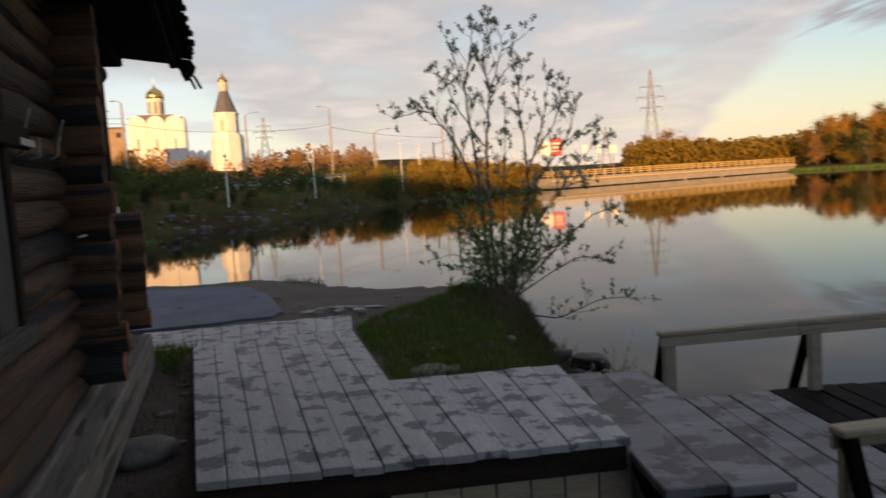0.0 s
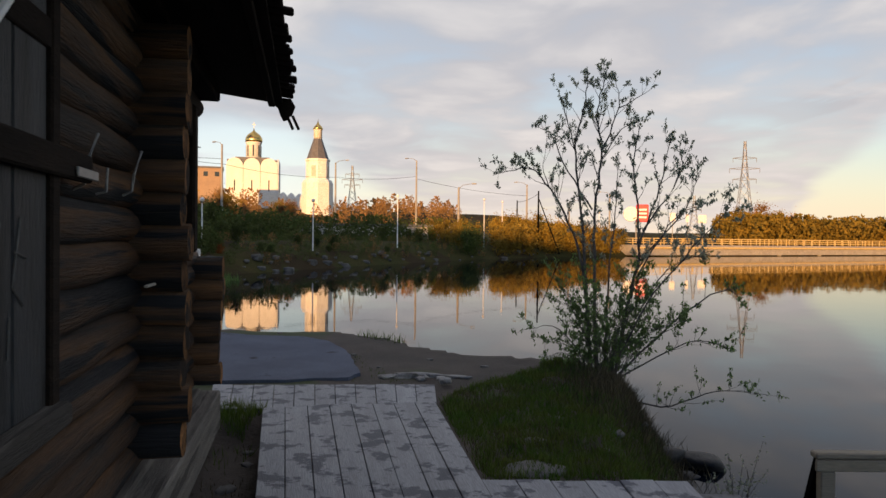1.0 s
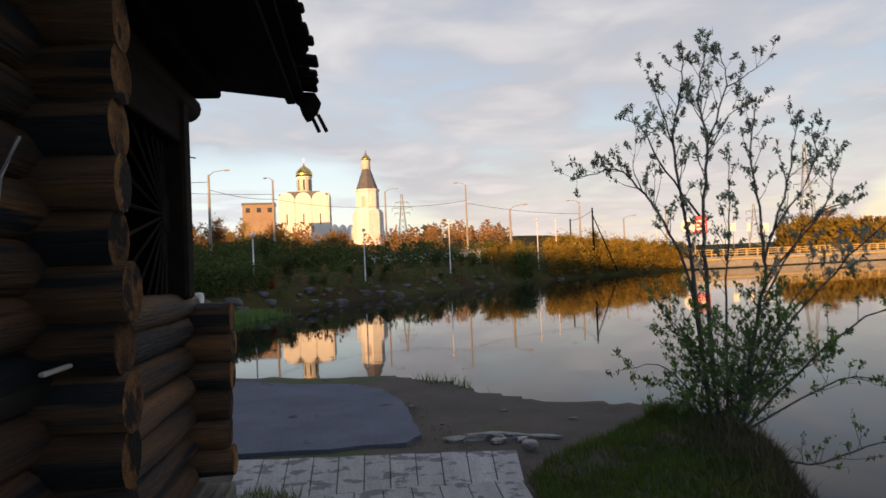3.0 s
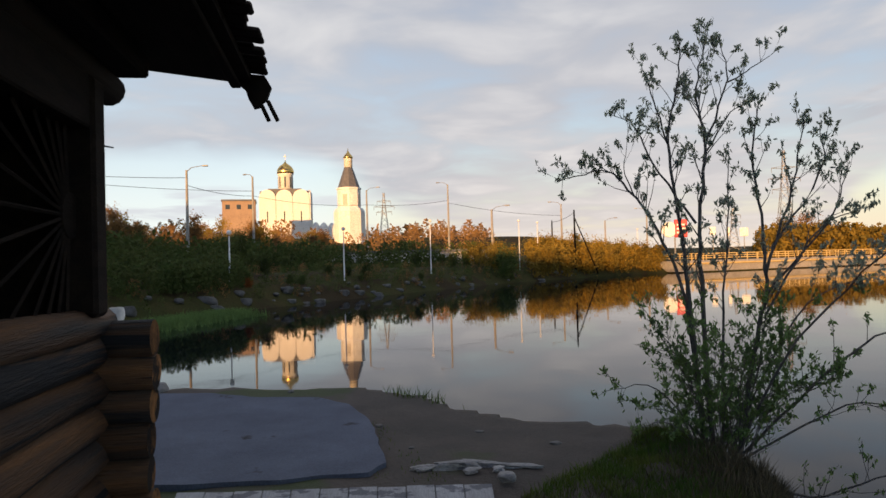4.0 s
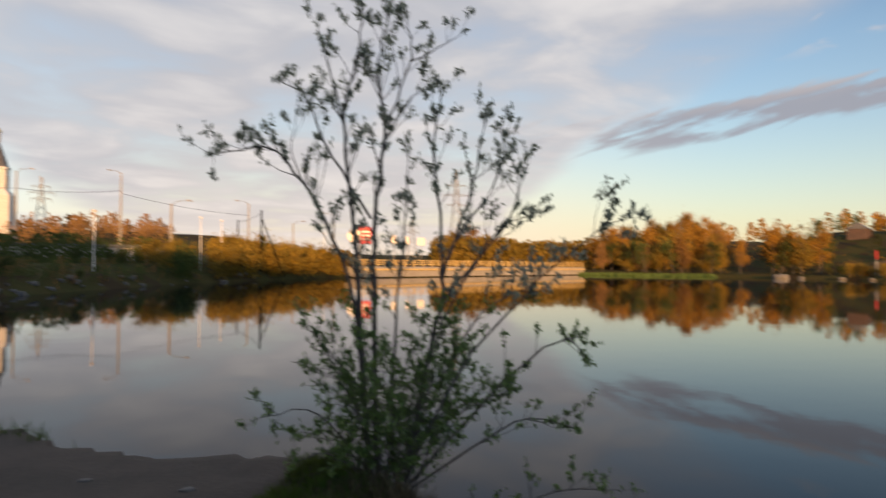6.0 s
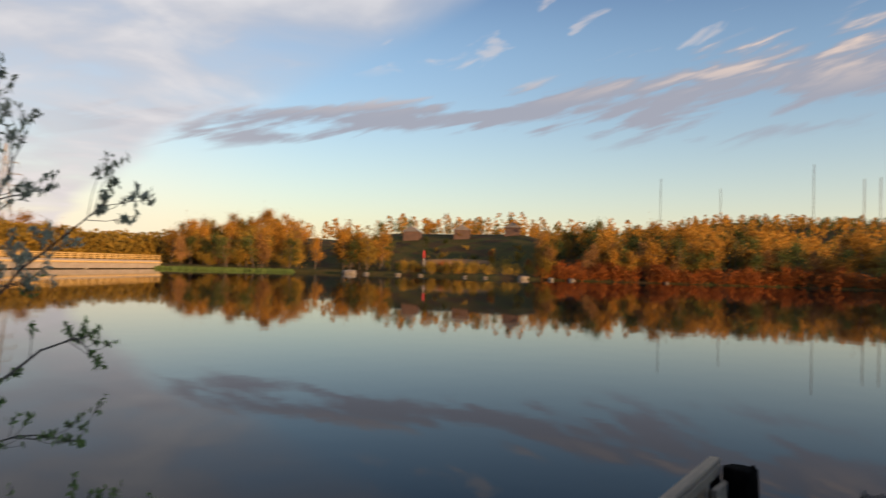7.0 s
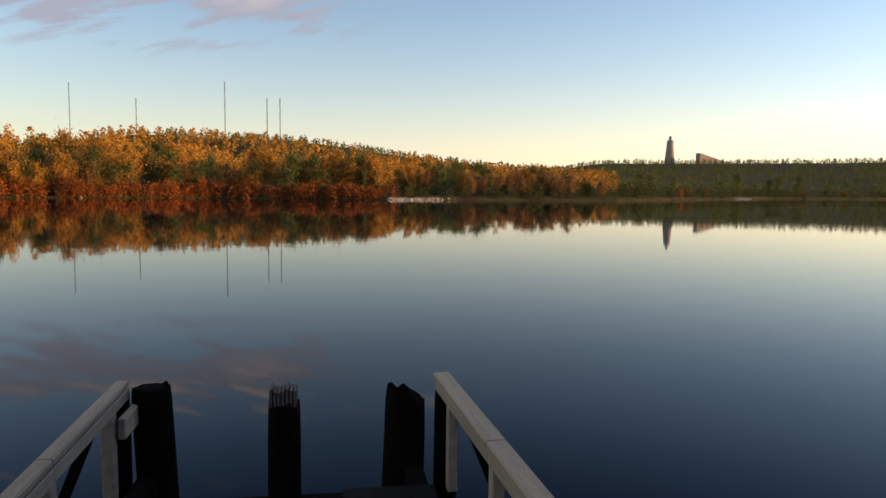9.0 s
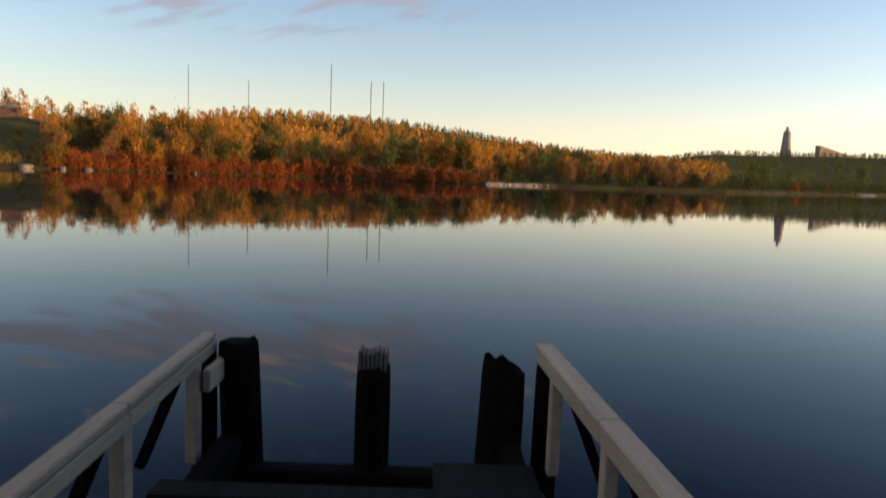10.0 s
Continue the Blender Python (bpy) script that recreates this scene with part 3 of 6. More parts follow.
for x0_, z0_, x1_, z1_ in ((3.36, 1.62, 3.30, 1.42), (3.30, 1.42, 3.38, 1.36), (3.22, 1.60, 3.17, 1.46), (3.40, 1.50, 3.31, 1.52), (3.28, 1.34, 3.27, 1.22)):
    bm = bmesh.new()
    tube(bm, [(x0_, 0.553, z0_), (x1_, 0.553, z1_)], [0.004, 0.003], 4)
    part("chalk_mark", bm, "stone", shutter, "pale chalk scrawl")
bm = bmesh.new()
box(bm, (1.5, 0.50, 0.94), (3.66, 0.62, 1.02), bevel=0.012)
part("window_ledge", bm, "sill", cabin, "pale worn ledge")
bm = bmesh.new()
box(bm, (3.585, 0.54, 0.96), (3.66, 0.615, 2.65), bevel=0.008)
part("window_trim", bm, "dark_wood", cabin)
# hooks and small metal on the wall
for s, z, L in ((3.62, 1.80, 0.16), (3.98, 1.84, 0.09), (4.72, 1.86, 0.0)):
    bm = bmesh.new()
    if L > 0.1:
        box(bm, (s + 0.12, 0.508, z - 0.03), (s + 0.36, 0.519, z + 0.005), bevel=0.003)
        part("hasp", bm, "steel", cabin, "bright steel hasp")
    else:
        tube(bm, [(s, 0.60, z - 0.10), (s, 0.56, z - 0.08), (s, 0.55, z), (s + 0.07, 0.53, z + 0.12)], [0.007] * 4, 6)
        part("hook", bm, "steel", cabin, "bent wire hook")
bm = bmesh.new()
tube(bm, [(4.28, 0.60, 1.74), (4.28, 0.56, 1.75), (4.28, 0.555, 1.85)], [0.006] * 3, 6)
part("hook", bm, "steel", cabin, "bent wire hook")
bm = bmesh.new()
box(bm, (4.87, 0.515, 1.308), (5.07, 0.535, 1.322), bevel=0.004)
part("bracket", bm, "pale_panel", cabin, "short white bracket")
# gallery: window ledge, post, lintel and the rising-sun lattice
bm = bmesh.new()
tube(bm, [(5.24, 0.70, 1.40), (6.2, 0.705, 1.405), (7.36, 0.70, 1.39)], [0.085, 0.088, 0.082], 12)
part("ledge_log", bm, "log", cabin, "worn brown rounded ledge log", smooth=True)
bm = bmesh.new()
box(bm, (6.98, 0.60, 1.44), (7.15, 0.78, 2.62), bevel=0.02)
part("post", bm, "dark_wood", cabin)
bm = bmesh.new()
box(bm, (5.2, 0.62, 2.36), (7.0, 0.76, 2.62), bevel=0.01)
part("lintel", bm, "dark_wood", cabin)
lattice = new("lattice")
lattice.parent = cabin
cx, cz = 6.92, 1.93
for i in range(15):
    a = radians(96 + i * 12)
    d = Vector((math.cos(a), 0, math.sin(a)))
    far = min([(5.30 - cx) / d.x if d.x < -1e-3 else 9, (2.36 - cz) / d.z if d.z > 1e-3 else 9, (1.47 - cz) / d.z if d.z < -1e-3 else 9])
    bm = bmesh.new()
    p0, p1 = Vector((cx, 0.70, cz)) + d * 0.10, Vector((cx, 0.70, cz)) + d * (far - 0.01)
    tube(bm, [p0, p1], [0.009, 0.011], 4)
    part("ray", bm, "dark_wood", lattice)
bm = bmesh.new()
lathe(bm, [(0.11, -0.012), (0.115, 0.0), (0.11, 0.012)], 20)
bmesh.ops.transform(bm, matrix=pose(cx, 0.70, cz, 90), verts=bm.verts)
part("hub", bm, "dark_wood", lattice)
# plates under the roof, sticking out at the gable
bm = bmesh.new()
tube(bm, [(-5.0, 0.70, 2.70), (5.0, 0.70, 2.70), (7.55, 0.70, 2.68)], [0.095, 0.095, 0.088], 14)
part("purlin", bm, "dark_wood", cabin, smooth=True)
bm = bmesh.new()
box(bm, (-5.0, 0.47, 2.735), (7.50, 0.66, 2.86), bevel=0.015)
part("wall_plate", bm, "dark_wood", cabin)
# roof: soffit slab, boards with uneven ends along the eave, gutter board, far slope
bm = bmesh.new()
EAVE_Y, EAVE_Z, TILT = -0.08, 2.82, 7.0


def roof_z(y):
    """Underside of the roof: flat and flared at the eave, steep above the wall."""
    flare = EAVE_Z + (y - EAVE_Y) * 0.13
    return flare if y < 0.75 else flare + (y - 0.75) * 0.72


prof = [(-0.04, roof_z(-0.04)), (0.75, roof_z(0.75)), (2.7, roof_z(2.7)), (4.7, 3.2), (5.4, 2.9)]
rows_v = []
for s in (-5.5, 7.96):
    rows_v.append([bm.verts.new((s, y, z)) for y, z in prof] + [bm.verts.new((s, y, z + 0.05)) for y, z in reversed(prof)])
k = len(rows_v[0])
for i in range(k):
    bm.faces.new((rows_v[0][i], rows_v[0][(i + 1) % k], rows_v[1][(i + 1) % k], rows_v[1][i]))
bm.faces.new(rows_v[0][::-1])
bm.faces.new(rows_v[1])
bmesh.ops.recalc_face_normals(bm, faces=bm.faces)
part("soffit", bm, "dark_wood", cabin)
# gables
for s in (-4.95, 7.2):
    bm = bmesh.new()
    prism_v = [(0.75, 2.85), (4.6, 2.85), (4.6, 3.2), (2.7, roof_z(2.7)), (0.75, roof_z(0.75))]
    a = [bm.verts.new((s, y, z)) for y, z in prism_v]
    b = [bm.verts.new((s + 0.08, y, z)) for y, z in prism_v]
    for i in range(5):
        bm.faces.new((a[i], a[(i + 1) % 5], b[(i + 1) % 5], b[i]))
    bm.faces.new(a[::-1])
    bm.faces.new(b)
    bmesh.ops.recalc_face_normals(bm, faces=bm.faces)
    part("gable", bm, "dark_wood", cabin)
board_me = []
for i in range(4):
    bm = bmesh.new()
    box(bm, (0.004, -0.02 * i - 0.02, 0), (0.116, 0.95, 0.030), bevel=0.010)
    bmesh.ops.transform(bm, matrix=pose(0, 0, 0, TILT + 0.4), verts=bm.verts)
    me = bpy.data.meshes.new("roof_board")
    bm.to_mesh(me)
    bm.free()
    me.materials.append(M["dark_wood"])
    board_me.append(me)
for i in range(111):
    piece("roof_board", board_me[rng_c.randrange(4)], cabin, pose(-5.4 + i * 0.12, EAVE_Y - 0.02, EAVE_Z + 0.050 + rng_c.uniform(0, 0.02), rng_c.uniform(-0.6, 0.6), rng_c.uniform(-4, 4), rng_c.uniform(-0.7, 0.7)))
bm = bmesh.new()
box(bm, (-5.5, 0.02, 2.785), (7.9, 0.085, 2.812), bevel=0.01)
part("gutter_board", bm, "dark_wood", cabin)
# carved bracket with two hanging strips at the eave's end
bm = bmesh.new()
carve = [(0.24, 2.90), (0.10, 2.885), (0.085, 2.85), (0.05, 2.825), (0.0, 2.785), (-0.02, 2.72), (-0.05, 2.665), (-0.085, 2.675), (-0.10, 2.70), (-0.13, 2.72), (-0.16, 2.80), (-0.12, 2.87)]
hole = [(0.022 + 0.019 * math.cos(k * 0.628), 2.862 + 0.019 * math.sin(k * 0.628)) for k in range(10)]
rim = []
for loop in (carve, hole):
    vs = [bm.verts.new((7.90, y, z)) for y, z in loop]
    rim += [bm.edges.new((vs[i], vs[(i + 1) % len(vs)])) for i in range(len(vs))]
bmesh.ops.triangle_fill(bm, use_beauty=True, edges=rim)
grown = bmesh.ops.extrude_face_region(bm, geom=list(bm.faces))
bmesh.ops.translate(bm, vec=(0.06, 0, 0), verts=[v for v in grown["geom"] if isinstance(v, bmesh.types.BMVert)])
bmesh.ops.recalc_face_normals(bm, faces=bm.faces)
part("eave_bracket", bm, "dark_wood", cabin, "carved dark eave bracket with a round hole")
for y0, y1 in ((-0.085, -0.145), (-0.135, -0.200)):
    bm = bmesh.new()
    box(bm, (-0.018, -0.013, -0.14), (0.018, 0.013, 0.0), bevel=0.004)
    ob = part("strip", bm, "dark_wood", cabin)
    ob.matrix_basis = pose(7.93, y0, 2.715, math.degrees(math.atan2(y1 - y0, 0.14)))
# a yellow notice in the small opening of the end wall, daylight behind it
bm = bmesh.new()
box(bm, (7.20, 1.19, 1.85), (7.206, 1.47, 2.17))
note = part("notice", bm, "notice", cabin, "thin yellow printed notice")
for z, w in ((2.10, 0.20), (2.04, 0.23), (1.98, 0.16), (1.92, 0.21)):
    bm = bmesh.new()
    box(bm, (7.194, 1.44 - w, z), (7.1985, 1.44, z + 0.018))
    part("bar", bm, "dark_steel", note)
bm = bmesh.new()
tube(bm, [(7.15, 0.62, 2.30), (7.27, 0.60, 2.31)], [0.005, 0.004], 5)
part("nail", bm, "dark_steel", cabin)

# ---- the boardwalk ----
walkway = root("boardwalk", "grey worn plank boardwalk with damp stains", "boardwalk")
rng_b = random.Random(11)


def plank(parent, a0, b0, b1, a1, z, th=0.045, material="board", name="plank", gap=0.003):
    """A plank on four plan corners: a0-a1 one long edge, b0-b1 the other."""
    a0, b0, b1, a1 = (Vector((*p, 0)) for p in (a0, b0, b1, a1))
    along = (a1 - a0).normalized()
    side = Vector((-along.y, along.x, 0))
    if side.dot(b0 - a0) < 0:
        side = -side
    c = (a0 + a1 + b0 + b1) / 4
    ang = math.atan2(along.y, along.x)
    tm = Matrix.Rotation(-ang, 4, "Z")
    q = [tm @ (p - c) for p in (a0 + side * gap, b0 - side * gap, b1 - side * gap, a1 + side * gap)]
    bm = bmesh.new()
    ins = 0.004
    cc = sum(q, Vector()) / 4
    top = [bm.verts.new((p.x - math.copysign(ins, p.x - cc.x), p.y - math.copysign(ins, p.y - cc.y), 0)) for p in q]
    mid = [bm.verts.new((p.x, p.y, -ins)) for p in q]
    low = [bm.verts.new((p.x, p.y, -th)) for p in q]
    bm.faces.new(top)
    bm.faces.new(low[::-1])
    for i in range(4):
        j = (i + 1) % 4
        bm.faces.new((mid[i], mid[j], top[j], top[i]))
        bm.faces.new((low[i], low[j], mid[j], mid[i]))
    bmesh.ops.recalc_face_normals(bm, faces=bm.faces)
    ob = part(name, bm, material, parent)
    ob.matrix_basis = Matrix.Translation((c.x, c.y, z + rng_b.uniform(-0.005, 0.005))) @ Matrix.Rotation(ang, 4, "Z") @ pose(0, 0, 0, rng_b.uniform(-0.7, 0.7), rng_b.uniform(-0.25, 0.25))
    return ob


def mixp(p, q, k):
    return (p[0] + (q[0] - p[0]) * k, p[1] + (q[1] - p[1]) * k)


def course(parent, n0, n1, f0, f1, count, z, **kw):
    """Planks side by side between a near edge n0-n1 and a far edge f0-f1."""
    for i in range(count):
        k0, k1 = i / count, (i + 1) / count
        e = rng_b.uniform(-0.02, 0.02)
        a0, b0 = mixp(n0, n1, k0), mixp(n0, n1, k1)
        a1, b1 = mixp(f0, f1, k0), mixp(f0, f1, k1)
        a1, b1 = mixp(a0, a1, 1 + e / 3), mixp(b0, b1, 1 + e / 3)
        plank(parent, a0, b0, b1, a1, z, **kw)


A, B, C, D, E, F, G = (-1.58, 3.86), (-3.08, 7.14), (-0.84, 5.67), (-1.60, 7.80), (0.77, 4.35), (-0.28, 4.13), (0.49, 5.95)
course(walkway, A, F, B, D, 8, 0.0)
course(walkway, F, E, C, G, 6, 0.0)
course(walkway, (-3.55, 6.99), (-1.57, 7.76), (-4.05, 7.98), (-1.76, 8.56), 11, -0.004)
# bearers and the boarded edge underneath
for p, q in (((-1.57, 3.93), (0.74, 4.42)), ((-2.0, 4.9), (0.6, 5.45)), ((-2.5, 6.0), (-1.0, 6.55)), ((-3.0, 7.3), (-1.7, 7.9)), ((-3.7, 8.0), (-1.8, 8.46))):
    bm = bmesh.new()
    L = math.dist(p, q)
    box(bm, (0, -0.05, -0.20), (L, 0.05, -0.052), bevel=0.008)
    ob = part("bearer", bm, "dark_wood", walkway)
    ob.matrix_basis = pose(p[0], p[1], 0, 0, 0, math.degrees(math.atan2(q[1] - p[1], q[0] - p[0])))
for i in range(7):
    p, q = mixp(A, E, 0.42 + i * 0.083), mixp(A, E, 0.42 + (i + 1) * 0.083)
    bm = bmesh.new()
    box(bm, (0.004, -0.012, -0.44 + rng_b.uniform(0, 0.05)), (math.dist(p, q) - 0.004, 0.012, -0.055), bevel=0.004)
    ob = part("edge_board", bm, "rail", walkway)
    ob.matrix_basis = pose(p[0], p[1] + 0.05, 0, 0, 0, 12)
# two step planks before the jetty, then the jetty in its own frame (along x over the water)
JETTY = pose(0, 0, 0, 0, 0, 9.2)
steps = root("step_planks", "two long grey planks stepping down to the jetty", "step", JETTY)
for v0, v1, z in ((1.46, 1.79, -0.10), (1.81, 2.16, -0.12)):
    bm = bmesh.new()
    box(bm, (v0, 3.70, z - 0.06), (v1, 5.86, z), bevel=0.008)
    part("plank", bm, "damp_board", steps)
for w in (3.9, 4.8, 5.7):
    bm = bmesh.new()
    box(bm, (1.5, w - 0.05, -0.9), (2.1, w + 0.05, -0.181), bevel=0.008)
    part("bearer", bm, "dark_wood", steps)

jetty = root("jetty", "short grey plank jetty with low rails and tarred timber posts", "jetty", JETTY)
FLOOR = -0.46
# the first six planks grey, those farther out near black
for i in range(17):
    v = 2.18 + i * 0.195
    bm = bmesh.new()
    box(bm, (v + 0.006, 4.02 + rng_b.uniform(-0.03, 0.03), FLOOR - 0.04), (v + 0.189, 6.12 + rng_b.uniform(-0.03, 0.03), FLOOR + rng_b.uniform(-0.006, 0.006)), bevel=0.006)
    part("plank", bm, "damp_board" if i < 6 else "dark_board", jetty)
for w in (4.15, 5.98):
    bm = bmesh.new()
    box(bm, (2.2, w - 0.07, FLOOR - 0.22), (6.5, w + 0.07, FLOOR - 0.045), bevel=0.01)
    part("stringer", bm, "pile", jetty)
bm = bmesh.new()
box(bm, (6.28, 3.95, -0.90), (6.44, 6.25, -0.74), bevel=0.015)
part("cross_beam", bm, "pile", jetty)
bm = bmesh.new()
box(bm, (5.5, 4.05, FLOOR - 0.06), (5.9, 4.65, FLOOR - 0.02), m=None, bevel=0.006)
part("plank", bm, "dark_board", jetty, "loose near-black plank end")
TOP = 0.155
for w, side, splay, half in ((6.15, 1, 2.1, 0.044), (3.94, -1, 3.8, 0.060)):
    rail = new("handrail")
    rail.parent = jetty
    rail.matrix_basis = Matrix.Translation((6.38, w, 0)) @ pose(0, 0, 0, 0, 0, splay) @ Matrix.Translation((-6.38, -w, 0))
    for v0, v1 in ((2.33, 3.55), (3.553, 4.95), (4.953, 6.38)):
        bm = bmesh.new()
        box(bm, (v0, w - half, TOP - 0.045), (v1, w + half, TOP), bevel=0.010)
        box(bm, (v0 + 0.002, w - side * 0.034 - 0.014, TOP - 0.125), (v1 - 0.002, w - side * 0.034 + 0.014, TOP - 0.048), bevel=0.005)
        part("rail_plank", bm, "rail", rail, "pale worn rail plank")
    w_end = w
    for v in (2.42, 3.72, 4.95, 6.02):
        w = w_end - (6.38 - v) * math.tan(radians(splay))
        bm = bmesh.new()
        box(bm, (v - 0.05, w - 0.04, -0.58), (v + 0.05, w + 0.03, TOP - 0.126), bevel=0.008)
        part("post", bm, "rail", jetty, "pale sawn post")
        bm = bmesh.new()
        box(bm, (-0.035, -0.03, 0.0), (0.035, 0.03, 0.78), bevel=0.006)
        ob = part("brace", bm, "pile", jetty)
        ob.matrix_basis = pose(v - 0.02, w + side * 0.32, -0.62, side * 22, 0, 0)
for w, r, zt, lean, top in ((5.97, 0.135, 0.10, -2.5, 0), (5.07, 0.115, -0.03, 0.0, 1), (4.20, 0.150, 0.040, 1.5, 0), (6.19, 0.075, 0.02, 0, 0), (3.90, 0.085, 0.03, 0, 0)):
    bm = bmesh.new()
    prof = [(r * 0.98, -1.9), (r * 1.02, -1.0), (r, -0.3), (r * 0.97, zt - 0.10), (r * 0.93, zt - 0.01)]
    lathe(bm, prof, 18)
    g = random.Random(int(w * 100))
    for v in bm.verts:
        k = 1 + 0.10 * noise.noise(Vector((math.atan2(v.co.y, v.co.x) * 1.7, v.co.z * 0.8, w)))
        v.co.x, v.co.y = v.co.x * k, v.co.y * k
        if v.co.z > zt - 0.05:
            v.co.z += 0.05 * noise.noise(Vector((v.co.x * 16, v.co.y * 16, w * 3))) - (0.10 * max(0, -v.co.y / r) if abs(w - 4.20) < 0.01 else 0)
    ob = part("mooring_post", bm, "pile", jetty, "black tarred round timber", smooth=True)
    ob.matrix_basis = pose(6.42, w, 0, lean, 0, 0)
    if top:
        for i in range(7):
            bm = bmesh.new()
            x = -0.085 + i * 0.028
            box(bm, (-0.09, x - 0.011, -0.02), (0.09, x + 0.011, 0.10 + g.uniform(-0.02, 0.015)), bevel=0.004)
            sp = part("splinter", bm, "pile_top", ob)
            sp.matrix_basis = pose(0, 0, zt - 0.01)
bm = bmesh.new()
box(bm, (6.02, 6.03, -0.14), (6.42, 6.08, 0.0), bevel=0.008)
part("cleat", bm, "rail", jetty, "pale nailed cleat")

# ---- asphalt patch, slab and stones on the spit ----
bm = bmesh.new()
edge_pts = [(-4.10, 8.14), (-3.4, 8.36), (-2.80, 8.66), (-2.72, 8.95), (-2.90, 9.30), (-3.08, 9.75), (-3.32, 10.25), (-3.62, 10.75), (-3.98, 11.25), (-4.55, 11.6), (-5.3, 11.55), (-6.2, 11.75), (-7.3, 11.55), (-9.2, 11.4), (-9.4, 9.0), (-6.0, 7.9)]
rough_edge = []
for i, p in enumerate(edge_pts):
    q = edge_pts[(i + 1) % len(edge_pts)]
    for k in range(6):
        e = mixp(p, q, k / 6)
        w = 0.05
        rough_edge.append((e[0] + w * noise.noise(Vector((e[0] * 3, e[1] * 3, 0))), e[1] + w * noise.noise(Vector((e[0] * 3, e[1] * 3, 9)))))
prism(bm, rough_edge, -0.12, 0.006)
bmesh.ops.recalc_face_normals(bm, faces=bm.faces)
tagged(part("asphalt_patch", bm, "asphalt"), "worn blue-grey asphalt patch with broken edges", "paving", kind="structure")


def stone(name, at, size, seed, material, label, cat="stone", turn=0, flat=0.6, group=""):
    ob = part(name, rock(size, seed, flat), material, smooth=True)
    ob.matrix_basis = pose(*at, 0, 0, turn)
    return tagged(ob, label, cat, group)


for k, (x, y, sx, sy, sz, turn) in enumerate(((-2.12, 8.98, 0.20, 0.055, 0.085, 18), (-1.86, 9.07, 0.20, 0.040, 0.050, -8), (-1.60, 9.05, 0.15, 0.035, 0.030, 4), (-2.36, 8.90, 0.13, 0.045, 0.040, 28), (-1.98, 8.88, 0.07, 0.04, 0.03, 40), (-1.78, 8.96, 0.05, 0.04, 0.02, 60))):
    ob = part("broken_slab", rock((sx, sy, sz), 3 + k, 0.25, 0.9), "pale_stone")
    ob.matrix_basis = pose(x, y, -0.005, 0, 0, turn)
    tagged(ob, "pale broken concrete fragment lying on bare soil", "slab", "slab fragments")
ob = part("stone", rock((0.050, 0.045, 0.060), 83, 0.8, 0.5), "white_sign", smooth=True)
ob.matrix_basis = CABIN @ pose(7.50, 0.67, 1.415)
tagged(ob, "white lump of stone on the end of the log parapet", "stone")
stone("stone", (-1.66, 8.66, 0.02), (0.07, 0.055, 0.05), 5, "pale_stone", "small pale stone on bare soil")
stone("stone", (-2.30, 4.70, -0.14), (0.20, 0.17, 0.12), 6, "stone", "rounded grey stone beside the boardwalk")
stone("stone", (-0.52, 6.05, -0.10), (0.25, 0.16, 0.15), 7, "stone", "half-buried grey stone in the grass", turn=20)
stone("stone", (-0.03, 6.72, -0.16), (0.13, 0.11, 0.15), 8, "stone", "half-buried grey stone in the grass")
stone("stone", (-0.55, 6.75, -0.04), (0.10, 0.07, 0.05), 9, "stone", "small grey stone in the grass")
stone("boulder", (1.12, 9.40, -0.90), (0.24, 0.17, 0.17), 10, "dark_stone", "dark wet boulder standing in the pond", turn=-20, flat=0.35)
stone("boulder", (0.93, 9.05, -1.0), (0.14, 0.13, 0.12), 11, "dark_stone", "dark wet boulder standing in the pond")
stone("boulder", (0.85, 7.3, -0.85), (0.26, 0.18, 0.20), 12, "dark_stone", "dark boulder at the foot of the bank")
for k, (x, y, sz) in enumerate(((-2.05, 4.2, 0.05), (-2.45, 5.1, 0.04), (-2.62, 5.6, 0.06), (-2.2, 5.0, 0.03), (-2.75, 6.2, 0.045), (-2.9, 6.5, 0.04), (0.1, 7.4, 0.06), (-0.4, 7.6, 0.05), (-3.3, 10.4, 0.04), (-2.2, 10.3, 0.035), (-1.4, 9.9, 0.04), (-2.7, 9.6, 0.03), (-5.2, 12.2, 0.05))):
    stone("stone", (x, y, ground_z(x, y)), (sz * 1.3, sz, sz * 0.7), 70 + k, "stone", "small grey stone on the ground", turn=k * 40, group="small stones")
for k, (x, y, sz) in enumerate(((0.62, 8.55, 0.16), (0.74, 8.0, 0.13), (0.55, 9.0, 0.14), (0.80, 7.6, 0.12), (0.48, 9.45, 0.15), (0.66, 7.1, 0.12), (0.9, 6.8, 0.15), (0.40, 8.6, 0.08))):
    stone("bank_rock", (x, y, ground_z(x, y) - 0.02), (sz * 1.2, sz, sz * 0.8), 90 + k, "dark_stone", "dark rock in the eroded bank below the willow", turn=k * 50, group="rocks of the near bank")
stone("stone", (-7.2, 12.0, 0.0), (0.20, 0.16, 0.12), 13, "pale_stone", "pale stone at the edge of the spit")

# ---- plants ----
M["dry"] = mat("dry_grass", (0.110, 0.084, 0.040), (0.065, 0.055, 0.026), 0.9, 4, 30, 0.0, world_space=True)


